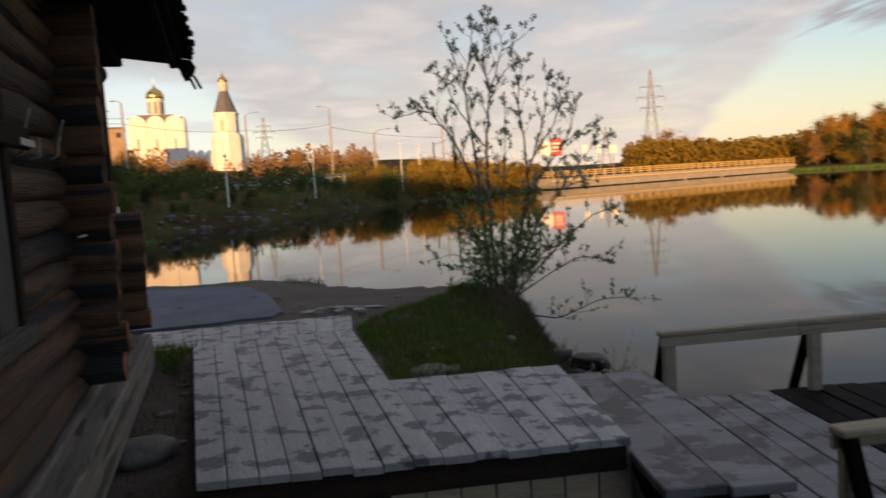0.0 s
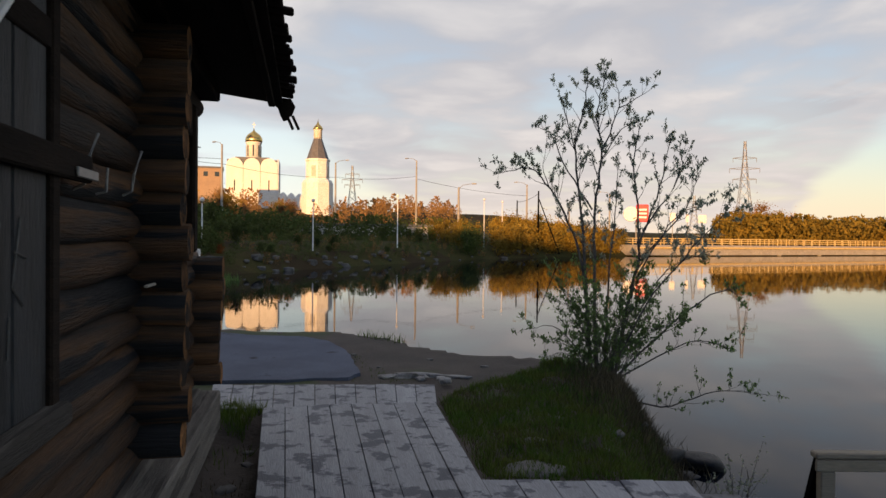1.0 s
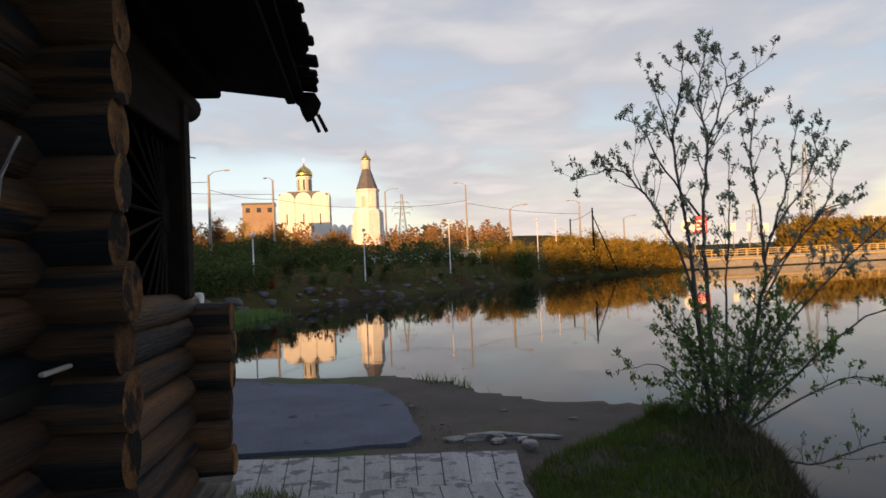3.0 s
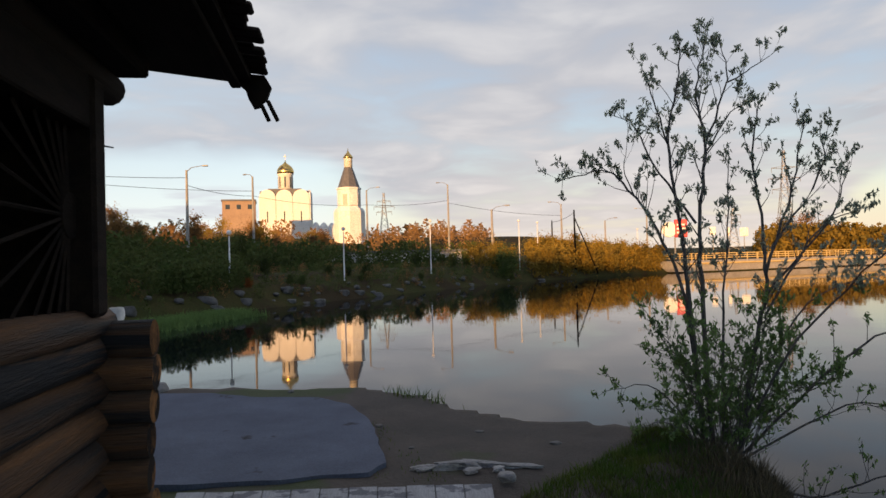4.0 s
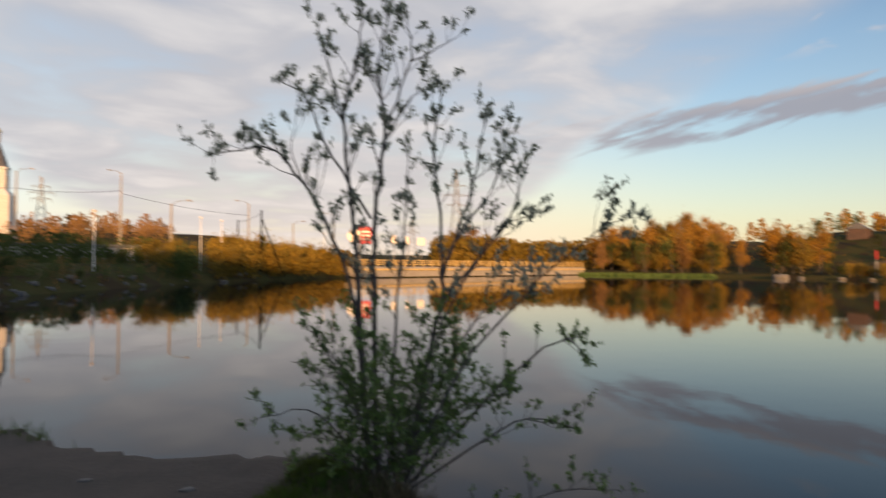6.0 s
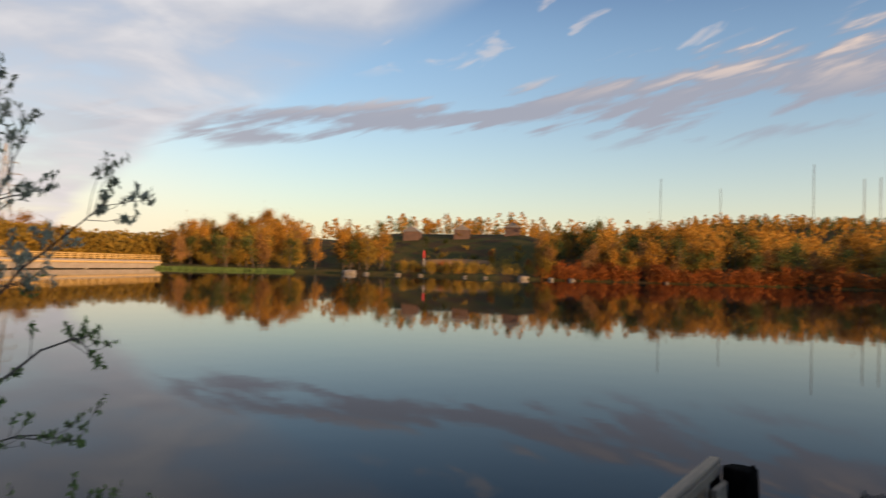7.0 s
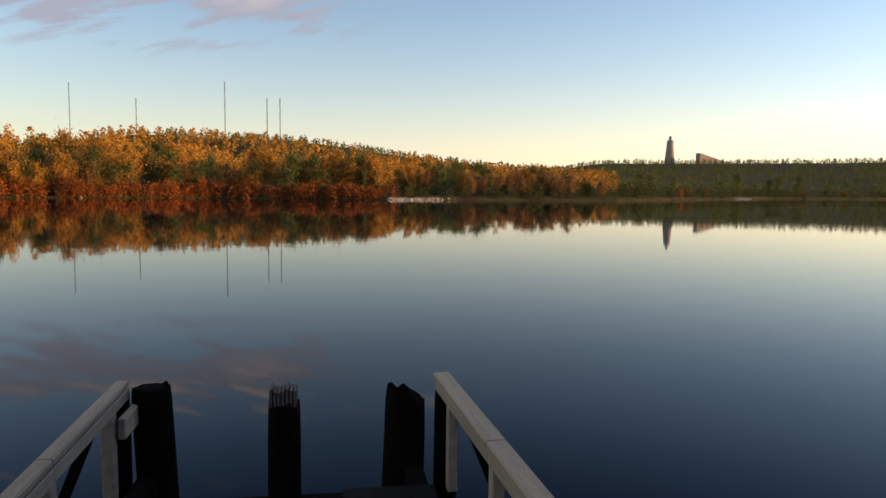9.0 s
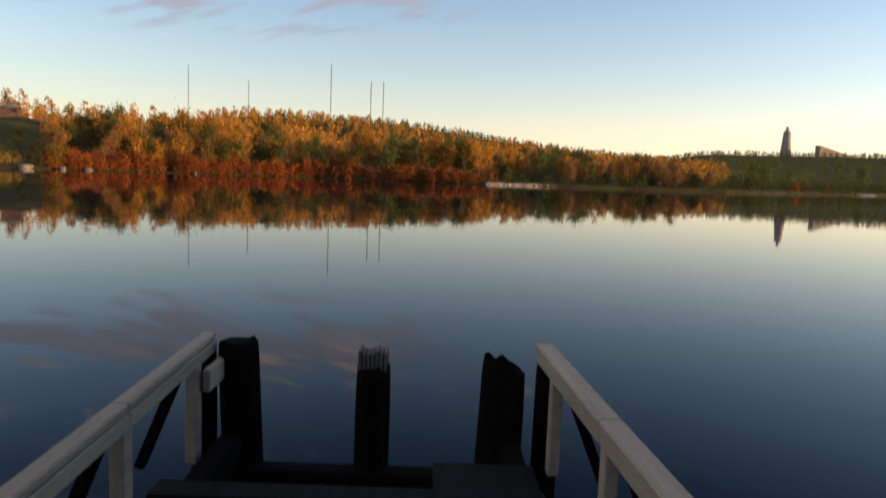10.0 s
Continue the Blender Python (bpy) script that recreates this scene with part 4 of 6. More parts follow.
def leaves_mesh(name, centres, size, g, long=1.6, droop=0.0):
    """Many small pointed leaves, one lozenge each, at the given centres."""
    c = np.asarray(centres, float)
    n = len(c)
    d = g.normal(size=(n, 3))
    d[:, 2] += droop
    d /= np.linalg.norm(d, axis=1)[:, None]
    e = np.cross(d, g.normal(size=(n, 3)))
    e /= np.linalg.norm(e, axis=1)[:, None] + 1e-9
    s = (np.asarray(size) * g.uniform(0.6, 1.3, n))[:, None]
    v = np.stack([c - d * s * long / 2, c + e * s / 2, c + d * s * long / 2, c - e * s / 2], 1).reshape(-1, 3)
    f = np.arange(4 * n).reshape(n, 4)
    me = bpy.data.meshes.new(name)
    me.from_pydata(v.tolist(), [], f.tolist())
    return me


def tree_parts(h, seed, style):
    """Trunk, limbs and leaf places of a tree of height h standing at the origin."""
    g = np.random.default_rng(seed)
    bm = bmesh.new()
    pts = []
    stems = {"bush": 6, "birch": 1, "bare": 2, "spruce": 1}[style]
    for sidx in range(stems):
        lean = g.normal(0, 0.30 if style == "bush" else 0.06, 2)
        top = np.array([lean[0] * h, lean[1] * h, h * (g.uniform(0.65, 1.0) if stems > 1 else 1.0)])
        base = np.array([*g.normal(0, 0.03 * h if stems > 1 else 0.0, 2), -0.3])
        bend = g.normal(0, 0.04 * h, 3) * (1, 1, 0)
        line = [base + (top - base) * k + bend * math.sin(k * 3.14) for k in (0, 0.25, 0.5, 0.75, 1)]
        r = h * (0.010 if stems > 1 else 0.016)
        tube(bm, line, [r, r * 0.8, r * 0.6, r * 0.4, r * 0.15], 5, cap=False)
        limbs = int({"bush": 9, "birch": 20, "bare": 15, "spruce": 22}[style])
        for _ in range(limbs):
            k = g.uniform(0.22 if style != "bush" else 0.15, 0.97)
            p = base + (top - base) * k + bend * math.sin(k * 3.14)
            a = g.uniform(0, 6.283)
            if style == "spruce":
                reach = h * 0.17 * (1.05 - k)
                up = -0.1
            else:
                reach = h * (0.26 if style == "birch" else 0.22) * math.sin(min(k + 0.12, 1) * 3.0) ** 0.7 * g.uniform(0.5, 1.15) + 0.03 * h
                up = g.uniform(0.25, 0.9)
            q = p + np.array([math.cos(a), math.sin(a), up]) * reach
            tube(bm, [p, (p + q) / 2 + (0, 0, 0.05 * reach), q], [r * 0.35, r * 0.22, r * 0.08], 3, cap=False)
            m = {"bush": 34, "birch": 52, "bare": 48, "spruce": 40}[style]
            t = g.uniform(0.25, 1.1, m)[:, None]
            pts.append(p + (q - p) * t + g.normal(0, 0.032 * h, (m, 3)))
    return bm, np.concatenate(pts)


def make_tree(name, label, h, seed, style, leaf_mat, leaf):
    ob = root(name, label, "bush" if style == "bush" else "tree")
    bm, pts = tree_parts(h, seed, style)
    part("trunk", bm, "trunk" if style != "bush" else "bark", ob)
    g = np.random.default_rng(seed + 50)
    me = leaves_mesh("crown", np.concatenate([pts, np.asarray(pts) + g.normal(0, leaf * 1.7, (len(pts), 3))]) if style != "spruce" else pts, leaf * 0.48, g, 2.6 if style == "bare" else 1.5, 0.8 if style == "bare" else 0)
    me.materials.append(M[leaf_mat])
    crown = new("crown", me)
    crown.parent = ob
    return ob


protos = {}
for key, args in {
    "bush_a": ("bush", "leafy green bush on the pond bank", 2.6, 1, "bush", "green", 0.22), "bush_b": ("bush", "leafy green bush on the pond bank", 3.2, 2, "bush", "green", 0.23),
    "bush_c": ("bush", "budding yellow-brown bush on the pond bank", 2.8, 3, "bush", "gold", 0.22), "bush_d": ("bush", "bare reddish-brown bush on the shore", 2.4, 4, "bush", "rust", 0.20),
    "birch_a": ("birch_tree", "slim birch with thin amber spring leaves", 7.5, 5, "birch", "amber", 0.36), "birch_d": ("birch_tree", "slim birch with thin amber spring leaves", 5.6, 15, "birch", "amber", 0.34), "birch_e": ("birch_tree", "broad birch with dense amber spring leaves", 6.4, 16, "bush", "amber", 0.42), "birch_b": ("birch_tree", "slim birch with thin green spring leaves", 6.8, 6, "birch", "green", 0.33),
    "birch_c": ("birch_tree", "slim birch with thin golden spring leaves", 6.2, 7, "birch", "gold", 0.33), "bare_a": ("bare_tree", "nearly leafless tree with brown twigs", 6.5, 8, "bare", "brown", 0.24),
    "bare_b": ("bare_tree", "nearly leafless tree with brown twigs", 5.5, 9, "bare", "brown", 0.23), "spruce": ("spruce_tree", "dark narrow spruce on the hillside", 7.0, 10, "spruce", "green", 0.24),
}.items():
    protos[key] = make_tree(*args)
used = set()
rng_t = random.Random(21)


def plant(key, x, y, s=1.0, z=None):
    z = ground_z(x, y) if z is None else z
    m = pose(x, y, z, 0, 0, rng_t.uniform(0, 360)) @ Matrix.Diagonal((s * rng_t.uniform(0.85, 1.15), s * rng_t.uniform(0.85, 1.15), s, 1))
    if key not in used:
        used.add(key)
        protos[key].matrix_basis = m
        return protos[key]
    ob = protos[key]
    made = copy_thing(ob, Matrix.Identity(4))
    made.matrix_basis = m
    return made


def along_shore(i0, i1, count, d0, d1, keys, s0, s1, az_from=-180, az_to=180):
    """Plants along the shore line from point i0 to i1 of the pond, d0 to d1 metres inland."""
    seg = [LAKE[i + 1] for i in range(i0, i1 + 1)]
    lens = [math.dist(p, q) for p, q in zip(seg, seg[1:])]
    for _ in range(count):
        k = rng_t.uniform(0, sum(lens))
        j = 0
        while k > lens[j]:
            k -= lens[j]
            j += 1
        p, q = seg[j], seg[j + 1]
        t = k / lens[j]
        nxv, nyv = -(q[1] - p[1]) / lens[j], (q[0] - p[0]) / lens[j]
        d = d0 + (d1 - d0) * rng_t.random() ** 1.2
        x, y = p[0] + (q[0] - p[0]) * t, p[1] + (q[1] - p[1]) * t
        for sg in (1, -1):
            if shore_distance(np.array([x + sg * nxv * d]), np.array([y + sg * nyv * d]))[0] > 0:
                bearing = math.degrees(math.atan2(y + sg * nyv * d, x + sg * nxv * d))
                if az_from < bearing < az_to:
                    plant(rng_t.choice(keys), x + sg * nxv * d, y + sg * nyv * d, rng_t.uniform(s0, s1))
                break


# west bank: low bushes at the water, green thicket, bare lit trees behind
along_shore(13, 19, 24, 1.0, 6.5, ["bush_a", "bush_b", "bush_a", "bush_d"], 0.2, 0.45)
along_shore(14, 19, 20, 6.0, 22.0, ["bush_a", "bush_b", "bush_b"], 0.35, 0.6, 99)
along_shore(13, 18, 70, 24.0, 58.0, ["bush_a", "bush_b", "bush_b", "bush_a"], 0.9, 1.45, 101)
along_shore(13, 15, 30, 5.0, 24.0, ["bush_a", "bush_b", "bush_b"], 0.6, 1.0, 121)
along_shore(14, 19, 95, 48.0, 90.0, ["bare_a", "bare_b", "birch_c", "bare_a", "birch_c"], 0.9, 1.25, 99.5)
along_shore(14, 18, 60, 55.0, 110.0, ["bare_a", "bare_b", "birch_c", "bare_b"], 0.8, 1.2, 101)
# point at the bridge and the far side of the road
along_shore(18, 21, 34, 0.8, 8.0, ["bush_c", "bush_c", "bush_c", "bush_a"], 1.0, 1.6, 86.8)
along_shore(21, 24, 170, 20.0, 60.0, ["birch_c", "birch_c", "birch_a"], 0.95, 1.4, 50, 79)
# eastern shore
along_shore(23, 25, 80, 2.0, 30.0, ["birch_a", "birch_c", "birch_b", "bare_a", "bush_c", "birch_b"], 0.9, 1.3, 51.5)
along_shore(26, 29, 190, 1.5, 40.0, ["birch_a", "birch_a", "birch_d", "bare_a", "birch_e", "birch_b", "birch_b", "spruce"], 0.7, 1.35, -60, 39.5)
along_shore(26, 29, 30, 0.6, 4.0, ["bush_d", "bush_d", "bush_c"], 0.9, 1.5, -60, 39.5)
along_shore(29, 30, 80, 1.0, 45.0, ["birch_b", "bare_a", "birch_d", "bare_b", "bush_b", "birch_b"], 0.7, 1.1)
along_shore(30, 32, 40, 2.0, 40.0, ["bush_b", "bush_d", "birch_b"], 0.8, 1.2)
for x, y, s in ((154, 170, 0.7), (166, 158, 0.8), (143, 180, 0.8), (160, 163, 0.7), (178, 142, 0.9), (137, 154, 0.6), (172, 152, 0.8), (150, 176, 0.8)):
    plant(rng_t.choice(["spruce", "birch_a", "birch_b"]), x, y, s)
for _ in range(26):
    plant(rng_t.choice(["bush_c", "bush_d", "bush_a", "bush_c"]), 130 + rng_t.uniform(-18, 30), 132 + rng_t.uniform(-22, 26), rng_t.uniform(0.4, 0.95))
for key, ob in protos.items():
    if key not in used:
        plant(key, 190, 60)

# woods on the slopes farther off: leaves without number, in two sheets of colour
gw = np.random.default_rng(77)
for leaf_mat, label, count, box_w, cond in (
        ("amber", "hillside woods in thin amber spring leaf", 1900, (140, 480, -120, 240), 1),
        ("green", "dark green scrub and woods on the hills", 4200, (150, 960, -520, 200), 2),
        ("brown", "bare brown woods on the rise towards the church", 1300, (-230, 60, 110, 420), 3)):
    xs = gw.uniform(box_w[0], box_w[1], count)
    ys = gw.uniform(box_w[2], box_w[3], count)
    d = shore_distance(xs, ys)
    az = np.degrees(np.arctan2(ys, xs))
    keep = (d > 26) & (((az > -12) & (az < 78)) if cond == 1 else (az < 60) if cond == 2 else ((d > 70) & (az > 100)))
    if cond == 3:
        keep &= (np.hypot(xs + 112, ys - 240) > 40) & (np.hypot(xs + 85, ys - 216) > 22) & (np.hypot(xs + 125, ys - 168) > 30)
    if cond != 3:
        keep &= ~((az > 39) & (az < 51.5) & (np.hypot(xs, ys) < 226))
    xs, ys = xs[keep], ys[keep]
    zs = ground_height(xs, ys)
    allp, alls = [], []
    for x, y, z in zip(xs, ys, zs):
        far = math.hypot(x, y)
        h = gw.uniform(4.0, 8.0) * (0.75 if cond == 2 else 1.0)
        m = 105 if far < 280 else 36
        k = gw.uniform(0.12, 1.0, m)
        w = 0.30 * h * np.sin(np.minimum(k + 0.08, 1) * 3.0) ** 0.6
        a = gw.uniform(0, 6.283, m)
        rr = w * np.sqrt(gw.uniform(0.05, 1, m))
        allp.append(np.stack([x + rr * np.cos(a), y + rr * np.sin(a), z + k * h], 1))
        alls.append(np.full(m, h * (0.068 if far < 280 else 0.13)))
    me = leaves_mesh("woods", np.concatenate(allp), np.concatenate(alls), gw)
    me.materials.append(M[leaf_mat])
    tagged(new("woods", me), label, "woods", kind="stuff")


def thicket(label, i0, i1, count, d0, d1, h0, h1, leaf_mat, seed, leaves=70, az_from=-180, az_to=180):
    """Low scrub without number along the shore."""
    gt = np.random.default_rng(seed)
    seg_ = [LAKE[i + 1] for i in range(i0, i1 + 1)]
    lens_ = np.array([math.dist(p, q) for p, q in zip(seg_, seg_[1:])])
    cs_, ss_ = [], []
    while len(cs_) < count:
        j = gt.choice(len(lens_), p=lens_ / lens_.sum())
        x, y = mixp(seg_[j], seg_[j + 1], gt.random())
        a, dd = gt.uniform(0, 6.283), gt.uniform(d0, d1)
        x, y = x + dd * math.cos(a), y + dd * math.sin(a)
        if shore_distance(np.array([x]), np.array([y]))[0] < d0 * 0.8 or not az_from < math.degrees(math.atan2(y, x)) < az_to:
            continue
        h = gt.uniform(h0, h1)
        k = gt.uniform(0, 1, leaves)
        a2, rr = gt.uniform(0, 6.283, leaves), np.sqrt(gt.uniform(0, 1, leaves)) * 0.62 * h * np.sqrt(np.maximum(1.05 - k, 0.02)) * (0.45 + k)
        cs_.append(np.stack([x + rr * np.cos(a2), y + rr * np.sin(a2), ground_z(x, y) + k * h], 1))
        ss_.append(np.full(leaves, 0.085 * h))
    me = leaves_mesh("thicket", np.concatenate(cs_), np.concatenate(ss_), gt, 1.8, 0.4)
    me.materials.append(M[leaf_mat])
    tagged(new("thicket", me), label, "bushes", kind="stuff")


thicket("dense green thicket along the western bank", 13, 19, 700, 0.9, 16.0, 0.35, 0.9, "green", 91)
thicket("tall dark green thicket at the near end of the western bank", 15, 17, 150, 2.0, 9.0, 0.9, 2.0, "green", 99, 90, az_from=119)
thicket("dense green thicket behind the western bank", 13, 19, 560, 24.0, 60.0, 2.0, 4.2, "green", 92, az_from=101)
thicket("brown leafless thicket along the western bank", 14, 19, 260, 0.4, 22.0, 0.3, 0.9, "brown", 93)
thicket("golden scrub on the open hillside below the houses", 25, 27, 170, 2.0, 34.0, 0.8, 2.2, "gold", 98, az_from=38.5, az_to=51.5)
thicket("reddish scrub crowding the far shore", 26, 29, 560, 0.15, 5.0, 0.9, 2.8, "rust", 94, az_to=39.5)
thicket("dark green scrub on the far shore", 28, 32, 800, 0.15, 40.0, 1.0, 3.0, "green", 95)
thicket("golden budding woods beyond the causeway", 22, 25, 300, 16.0, 60.0, 4.0, 7.5, "gold", 96, 150, az_from=62, az_to=80)
thicket("golden budding bushes on the point by the bridge", 18, 21, 170, 0.5, 9.0, 1.6, 3.6, "gold", 97, 90, az_from=87, az_to=97)


def blades(name, label, pts, h, w, material, seed):
    """Grass without number: single bent blades."""
    g = np.random.default_rng(seed)
    p = np.asarray(pts, float)
    n = len(p)
    a = g.uniform(0, 6.283, n)
    side = np.stack([np.cos(a), np.sin(a), np.zeros(n)], 1) * (w * g.uniform(0.6, 1.3, n))[:, None]
    lean = np.stack([g.normal(0, 0.35, n), g.normal(0, 0.35, n), np.ones(n)], 1) * (h * g.uniform(0.4, 1.25, n))[:, None]
    v = np.stack([p - side, p + side, p + lean * 0.6 + side * 0.6, p + lean], 1).reshape(-1, 3)
    f = (np.arange(n)[:, None] * 4 + np.array([0, 1, 2, 3])).tolist()
    me = bpy.data.meshes.new(name)
    me.from_pydata(v.tolist(), [], f)
    me.materials.append(M[material])
    return tagged(new(name, me), label, "grass", kind="stuff")


def in_poly(x, y, poly):
    ok = np.zeros(x.shape, bool)
    for i in range(len(poly)):
        x0, y0 = poly[i]
        x1, y1 = poly[(i + 1) % len(poly)]
        ok ^= ((y0 > y) != (y1 > y)) & (x < (x1 - x0) * (y - y0) / ((y1 - y0) or 1e-9) + x0)
    return ok


def lawn(poly, count, seed, clump=0.0):
    g = np.random.default_rng(seed)
    xs = np.array([p[0] for p in poly])
    ys = np.array([p[1] for p in poly])
    x, y = g.uniform(xs.min(), xs.max(), count), g.uniform(ys.min(), ys.max(), count)
    keep = in_poly(x, y, poly) & (wobble(x, y, 3.0, seed) + g.normal(0, 0.25, count) > clump)
    x, y = x[keep], y[keep]
    return np.stack([x, y, ground_height(x, y) - 0.01], 1)


PATCH = [(-0.82, 5.75), (0.42, 6.02), (0.62, 6.4), (0.70, 8.3), (0.35, 9.7), (0.15, 10.4), (-0.45, 10.6), (-0.9, 9.6), (-1.5, 8.4), (-1.56, 7.85)]
blades("grass", "rough green grass beside the boardwalk", lawn(PATCH, 42000, 1, -0.55), 0.080, 0.005, "grass", 2)
blades("grass", "tussock of green grass at the cabin's foot", lawn([(-3.45, 6.75), (-3.05, 6.7), (-3.05, 7.2), (-3.5, 7.2)], 900, 3, -1), 0.13, 0.004, "grass", 4)
blades("grass", "thin grass along the cabin's foot", lawn([(-2.3, 3.2), (-1.7, 3.2), (-2.9, 6.6), (-3.2, 6.5)], 2600, 5, 0.25), 0.10, 0.004, "grass", 6)
blades("grass", "tufts of grass at the spit's edge", lawn([(-4.4, 12.5), (-3.0, 11.5), (-2.4, 11.15), (-2.5, 11.6), (-3.1, 12.25), (-4.3, 12.8)], 1500, 7, 0.1), 0.15, 0.006, "grass", 8)
blades("grass", "thin grass between asphalt and soil", lawn([(-3.1, 9.2), (-2.75, 8.6), (-1.9, 8.5), (-2.2, 8.75), (-2.6, 9.5), (-3.0, 10.2), (-3.5, 10.6)], 1500, 9, 0.15), 0.05, 0.004, "grass", 10)
blades("grass", "grass on the ground below the boardwalk", lawn([(-1.5, 2.4), (1.0, 2.4), (0.8, 4.2), (-1.5, 3.8)], 2500, 11, 0.2), 0.08, 0.005, "grass", 12)
g = np.random.default_rng(5)
for (x0, y0, x1, y1, wd, cnt, lab) in ((-21.5, 27.5, -21.8, 39.0, 1.6, 9000, "pale green reed grass growing at the water's edge"),):
    k = g.uniform(0, 1, cnt)
    off = g.normal(0, wd * 0.5, cnt)
    x, y = x0 + (x1 - x0) * k + off, y0 + (y1 - y0) * k
    z = np.maximum(ground_height(x, y), WATER)
    blades("reed_grass", lab, np.stack([x, y, z], 1), 0.42, 0.03, "reed", cnt)
# pale grass spit across the pond
x, y = g.uniform(60, 92, 5000), None
y = 168 - (x - 66) * 0.62 + g.normal(0, 0.9, 5000)
blades("reed_grass", "pale green grass strip along the far shore", np.stack([x, y, np.full(5000, WATER)], 1), 0.7, 0.08, "reed", 44)
for x0, y0, x1, y1 in ((150, 18.7, 169, -14), (205, -42, 241, -94)):
    k = g.uniform(0, 1, 1800)
    blades("reed_grass", "pale dry reeds low along the far shore", np.stack([x0 + (x1 - x0) * k + g.normal(0, 0.5, 1800) - 3, y0 + (y1 - y0) * k, np.full(1800, WATER)], 1), 0.5, 0.10, "pale_panel", 45)

blades("tussock_grass", "long tussocks of grass round the willow", lawn([(-0.75, 8.6), (0.5, 8.2), (0.62, 9.4), (0.4, 10.3), (-0.1, 10.8), (-0.7, 10.9)], 6000, 13, 0.0), 0.09, 0.005, "grass", 14)
along_shore(25, 26, 10, 0.8, 5.0, ["bush_c", "bush_c", "bush_d"], 0.6, 1.0)
bm = rock((9.5, 6.0, 3.4), 61, 0.7, 0.25)
ob = part("earth_mound", bm, "earth", smooth=True)
ob.matrix_basis = pose(127.5, 130.5, 0.6, 0, 0, -45)
tagged(ob, "bare tan earth mound on the grassy hillside", "mound")

# the willow on the bank: stems to these tips, side shoots, twigs and small leaves
willow = root("willow_shrub", "many-stemmed young willow with small spring leaves on the bank", "tree", pose(0.0, 9.95, -0.15))
gr = random.Random(8)
bark_bm = bmesh.new()
tips_leaf, tips_small = [], []


def jig(a):
    return Vector((gr.uniform(-a, a), gr.uniform(-a, a), gr.uniform(-a, a)))


def glide(ctrl, per=5):
    """A smooth line through control points, from the first to the last."""
    c = [Vector(p) for p in ctrl]
    c = [c[0] * 2 - c[1]] + c + [c[-1] * 2 - c[-2]]
    out_pts = []
    for i in range(1, len(c) - 2):
        for k in range(per):
            t = k / per
            out_pts.append(0.5 * (c[i] * 2 + (c[i + 1] - c[i - 1]) * t + (c[i - 1] * 2 - c[i] * 5 + c[i + 1] * 4 - c[i + 2]) * t * t + (c[i] * 3 - c[i - 1] - c[i + 1] * 3 + c[i + 2]) * t ** 3))
    return out_pts + [c[-2]]


# stems as they rise from the root, and the boughs that fork off them: (x, z) bends, depth at root and tip, thickness
WEST_STEMS = [([(-0.05, -0.35), (-0.22, 1.38), (-0.44, 2.05), (-0.73, 2.49), (-0.92, 2.62), (-1.32, 2.55)], 0.02, 0.10, 0.020), ([(-0.06, -0.35), (-0.17, 1.29), (-0.24, 2.10), (-0.31, 2.90), (-0.21, 3.40), (-0.18, 3.80)], 0.0, 0.15, 0.024),
              ([(-0.30, 2.80), (-0.42, 3.25), (-0.53, 3.58)], 0.12, 0.05, 0.011), ([(-0.10, 2.10), (-0.45, 2.68), (-0.60, 3.03), (-0.84, 3.18)], 0.06, 0.20, 0.013), ([(-0.62, 2.36), (-0.70, 2.62), (-0.66, 2.92)], 0.08, 0.0, 0.008)]
MIDDLE_STEMS = [([(0.0, -0.35), (-0.07, 1.38), (-0.06, 2.14), (0.0, 2.82), (-0.05, 3.32), (0.05, 3.80)], 0.05, 0.12, 0.026), ([(0.0, 2.80), (0.20, 3.37), (0.15, 3.73)], 0.10, 0.0, 0.012), ([(0.19, 3.34), (0.40, 3.44), (0.62, 3.57)], 0.05, -0.1, 0.008),
                ([(-0.02, 2.66), (0.20, 3.05), (0.46, 3.24)], 0.10, 0.25, 0.010), ([(0.04, -0.35), (0.10, 1.1), (0.16, 1.9), (0.22, 2.75)], 0.1, 0.2, 0.017)]
EAST_STEMS = [([(0.14, -0.35), (0.33, 0.90), (0.45, 1.48), (0.44, 2.02), (0.39, 2.69), (0.46, 3.16)], 0.0, 0.05, 0.025), ([(0.45, 1.62), (0.69, 2.38), (0.81, 3.02)], 0.0, 0.0, 0.015), ([(0.50, 1.85), (0.90, 2.48), (0.90, 2.90)], 0.0, -0.1, 0.012),
              ([(0.45, 1.45), (0.97, 2.07), (1.15, 2.57)], 0.0, 0.05, 0.013), ([(0.43, 1.28), (0.88, 2.02), (1.24, 2.17)], -0.05, -0.1, 0.012), ([(0.12, 0.0), (0.50, 0.95), (0.95, 1.65), (1.18, 2.03)], -0.1, -1.5, 0.014)]
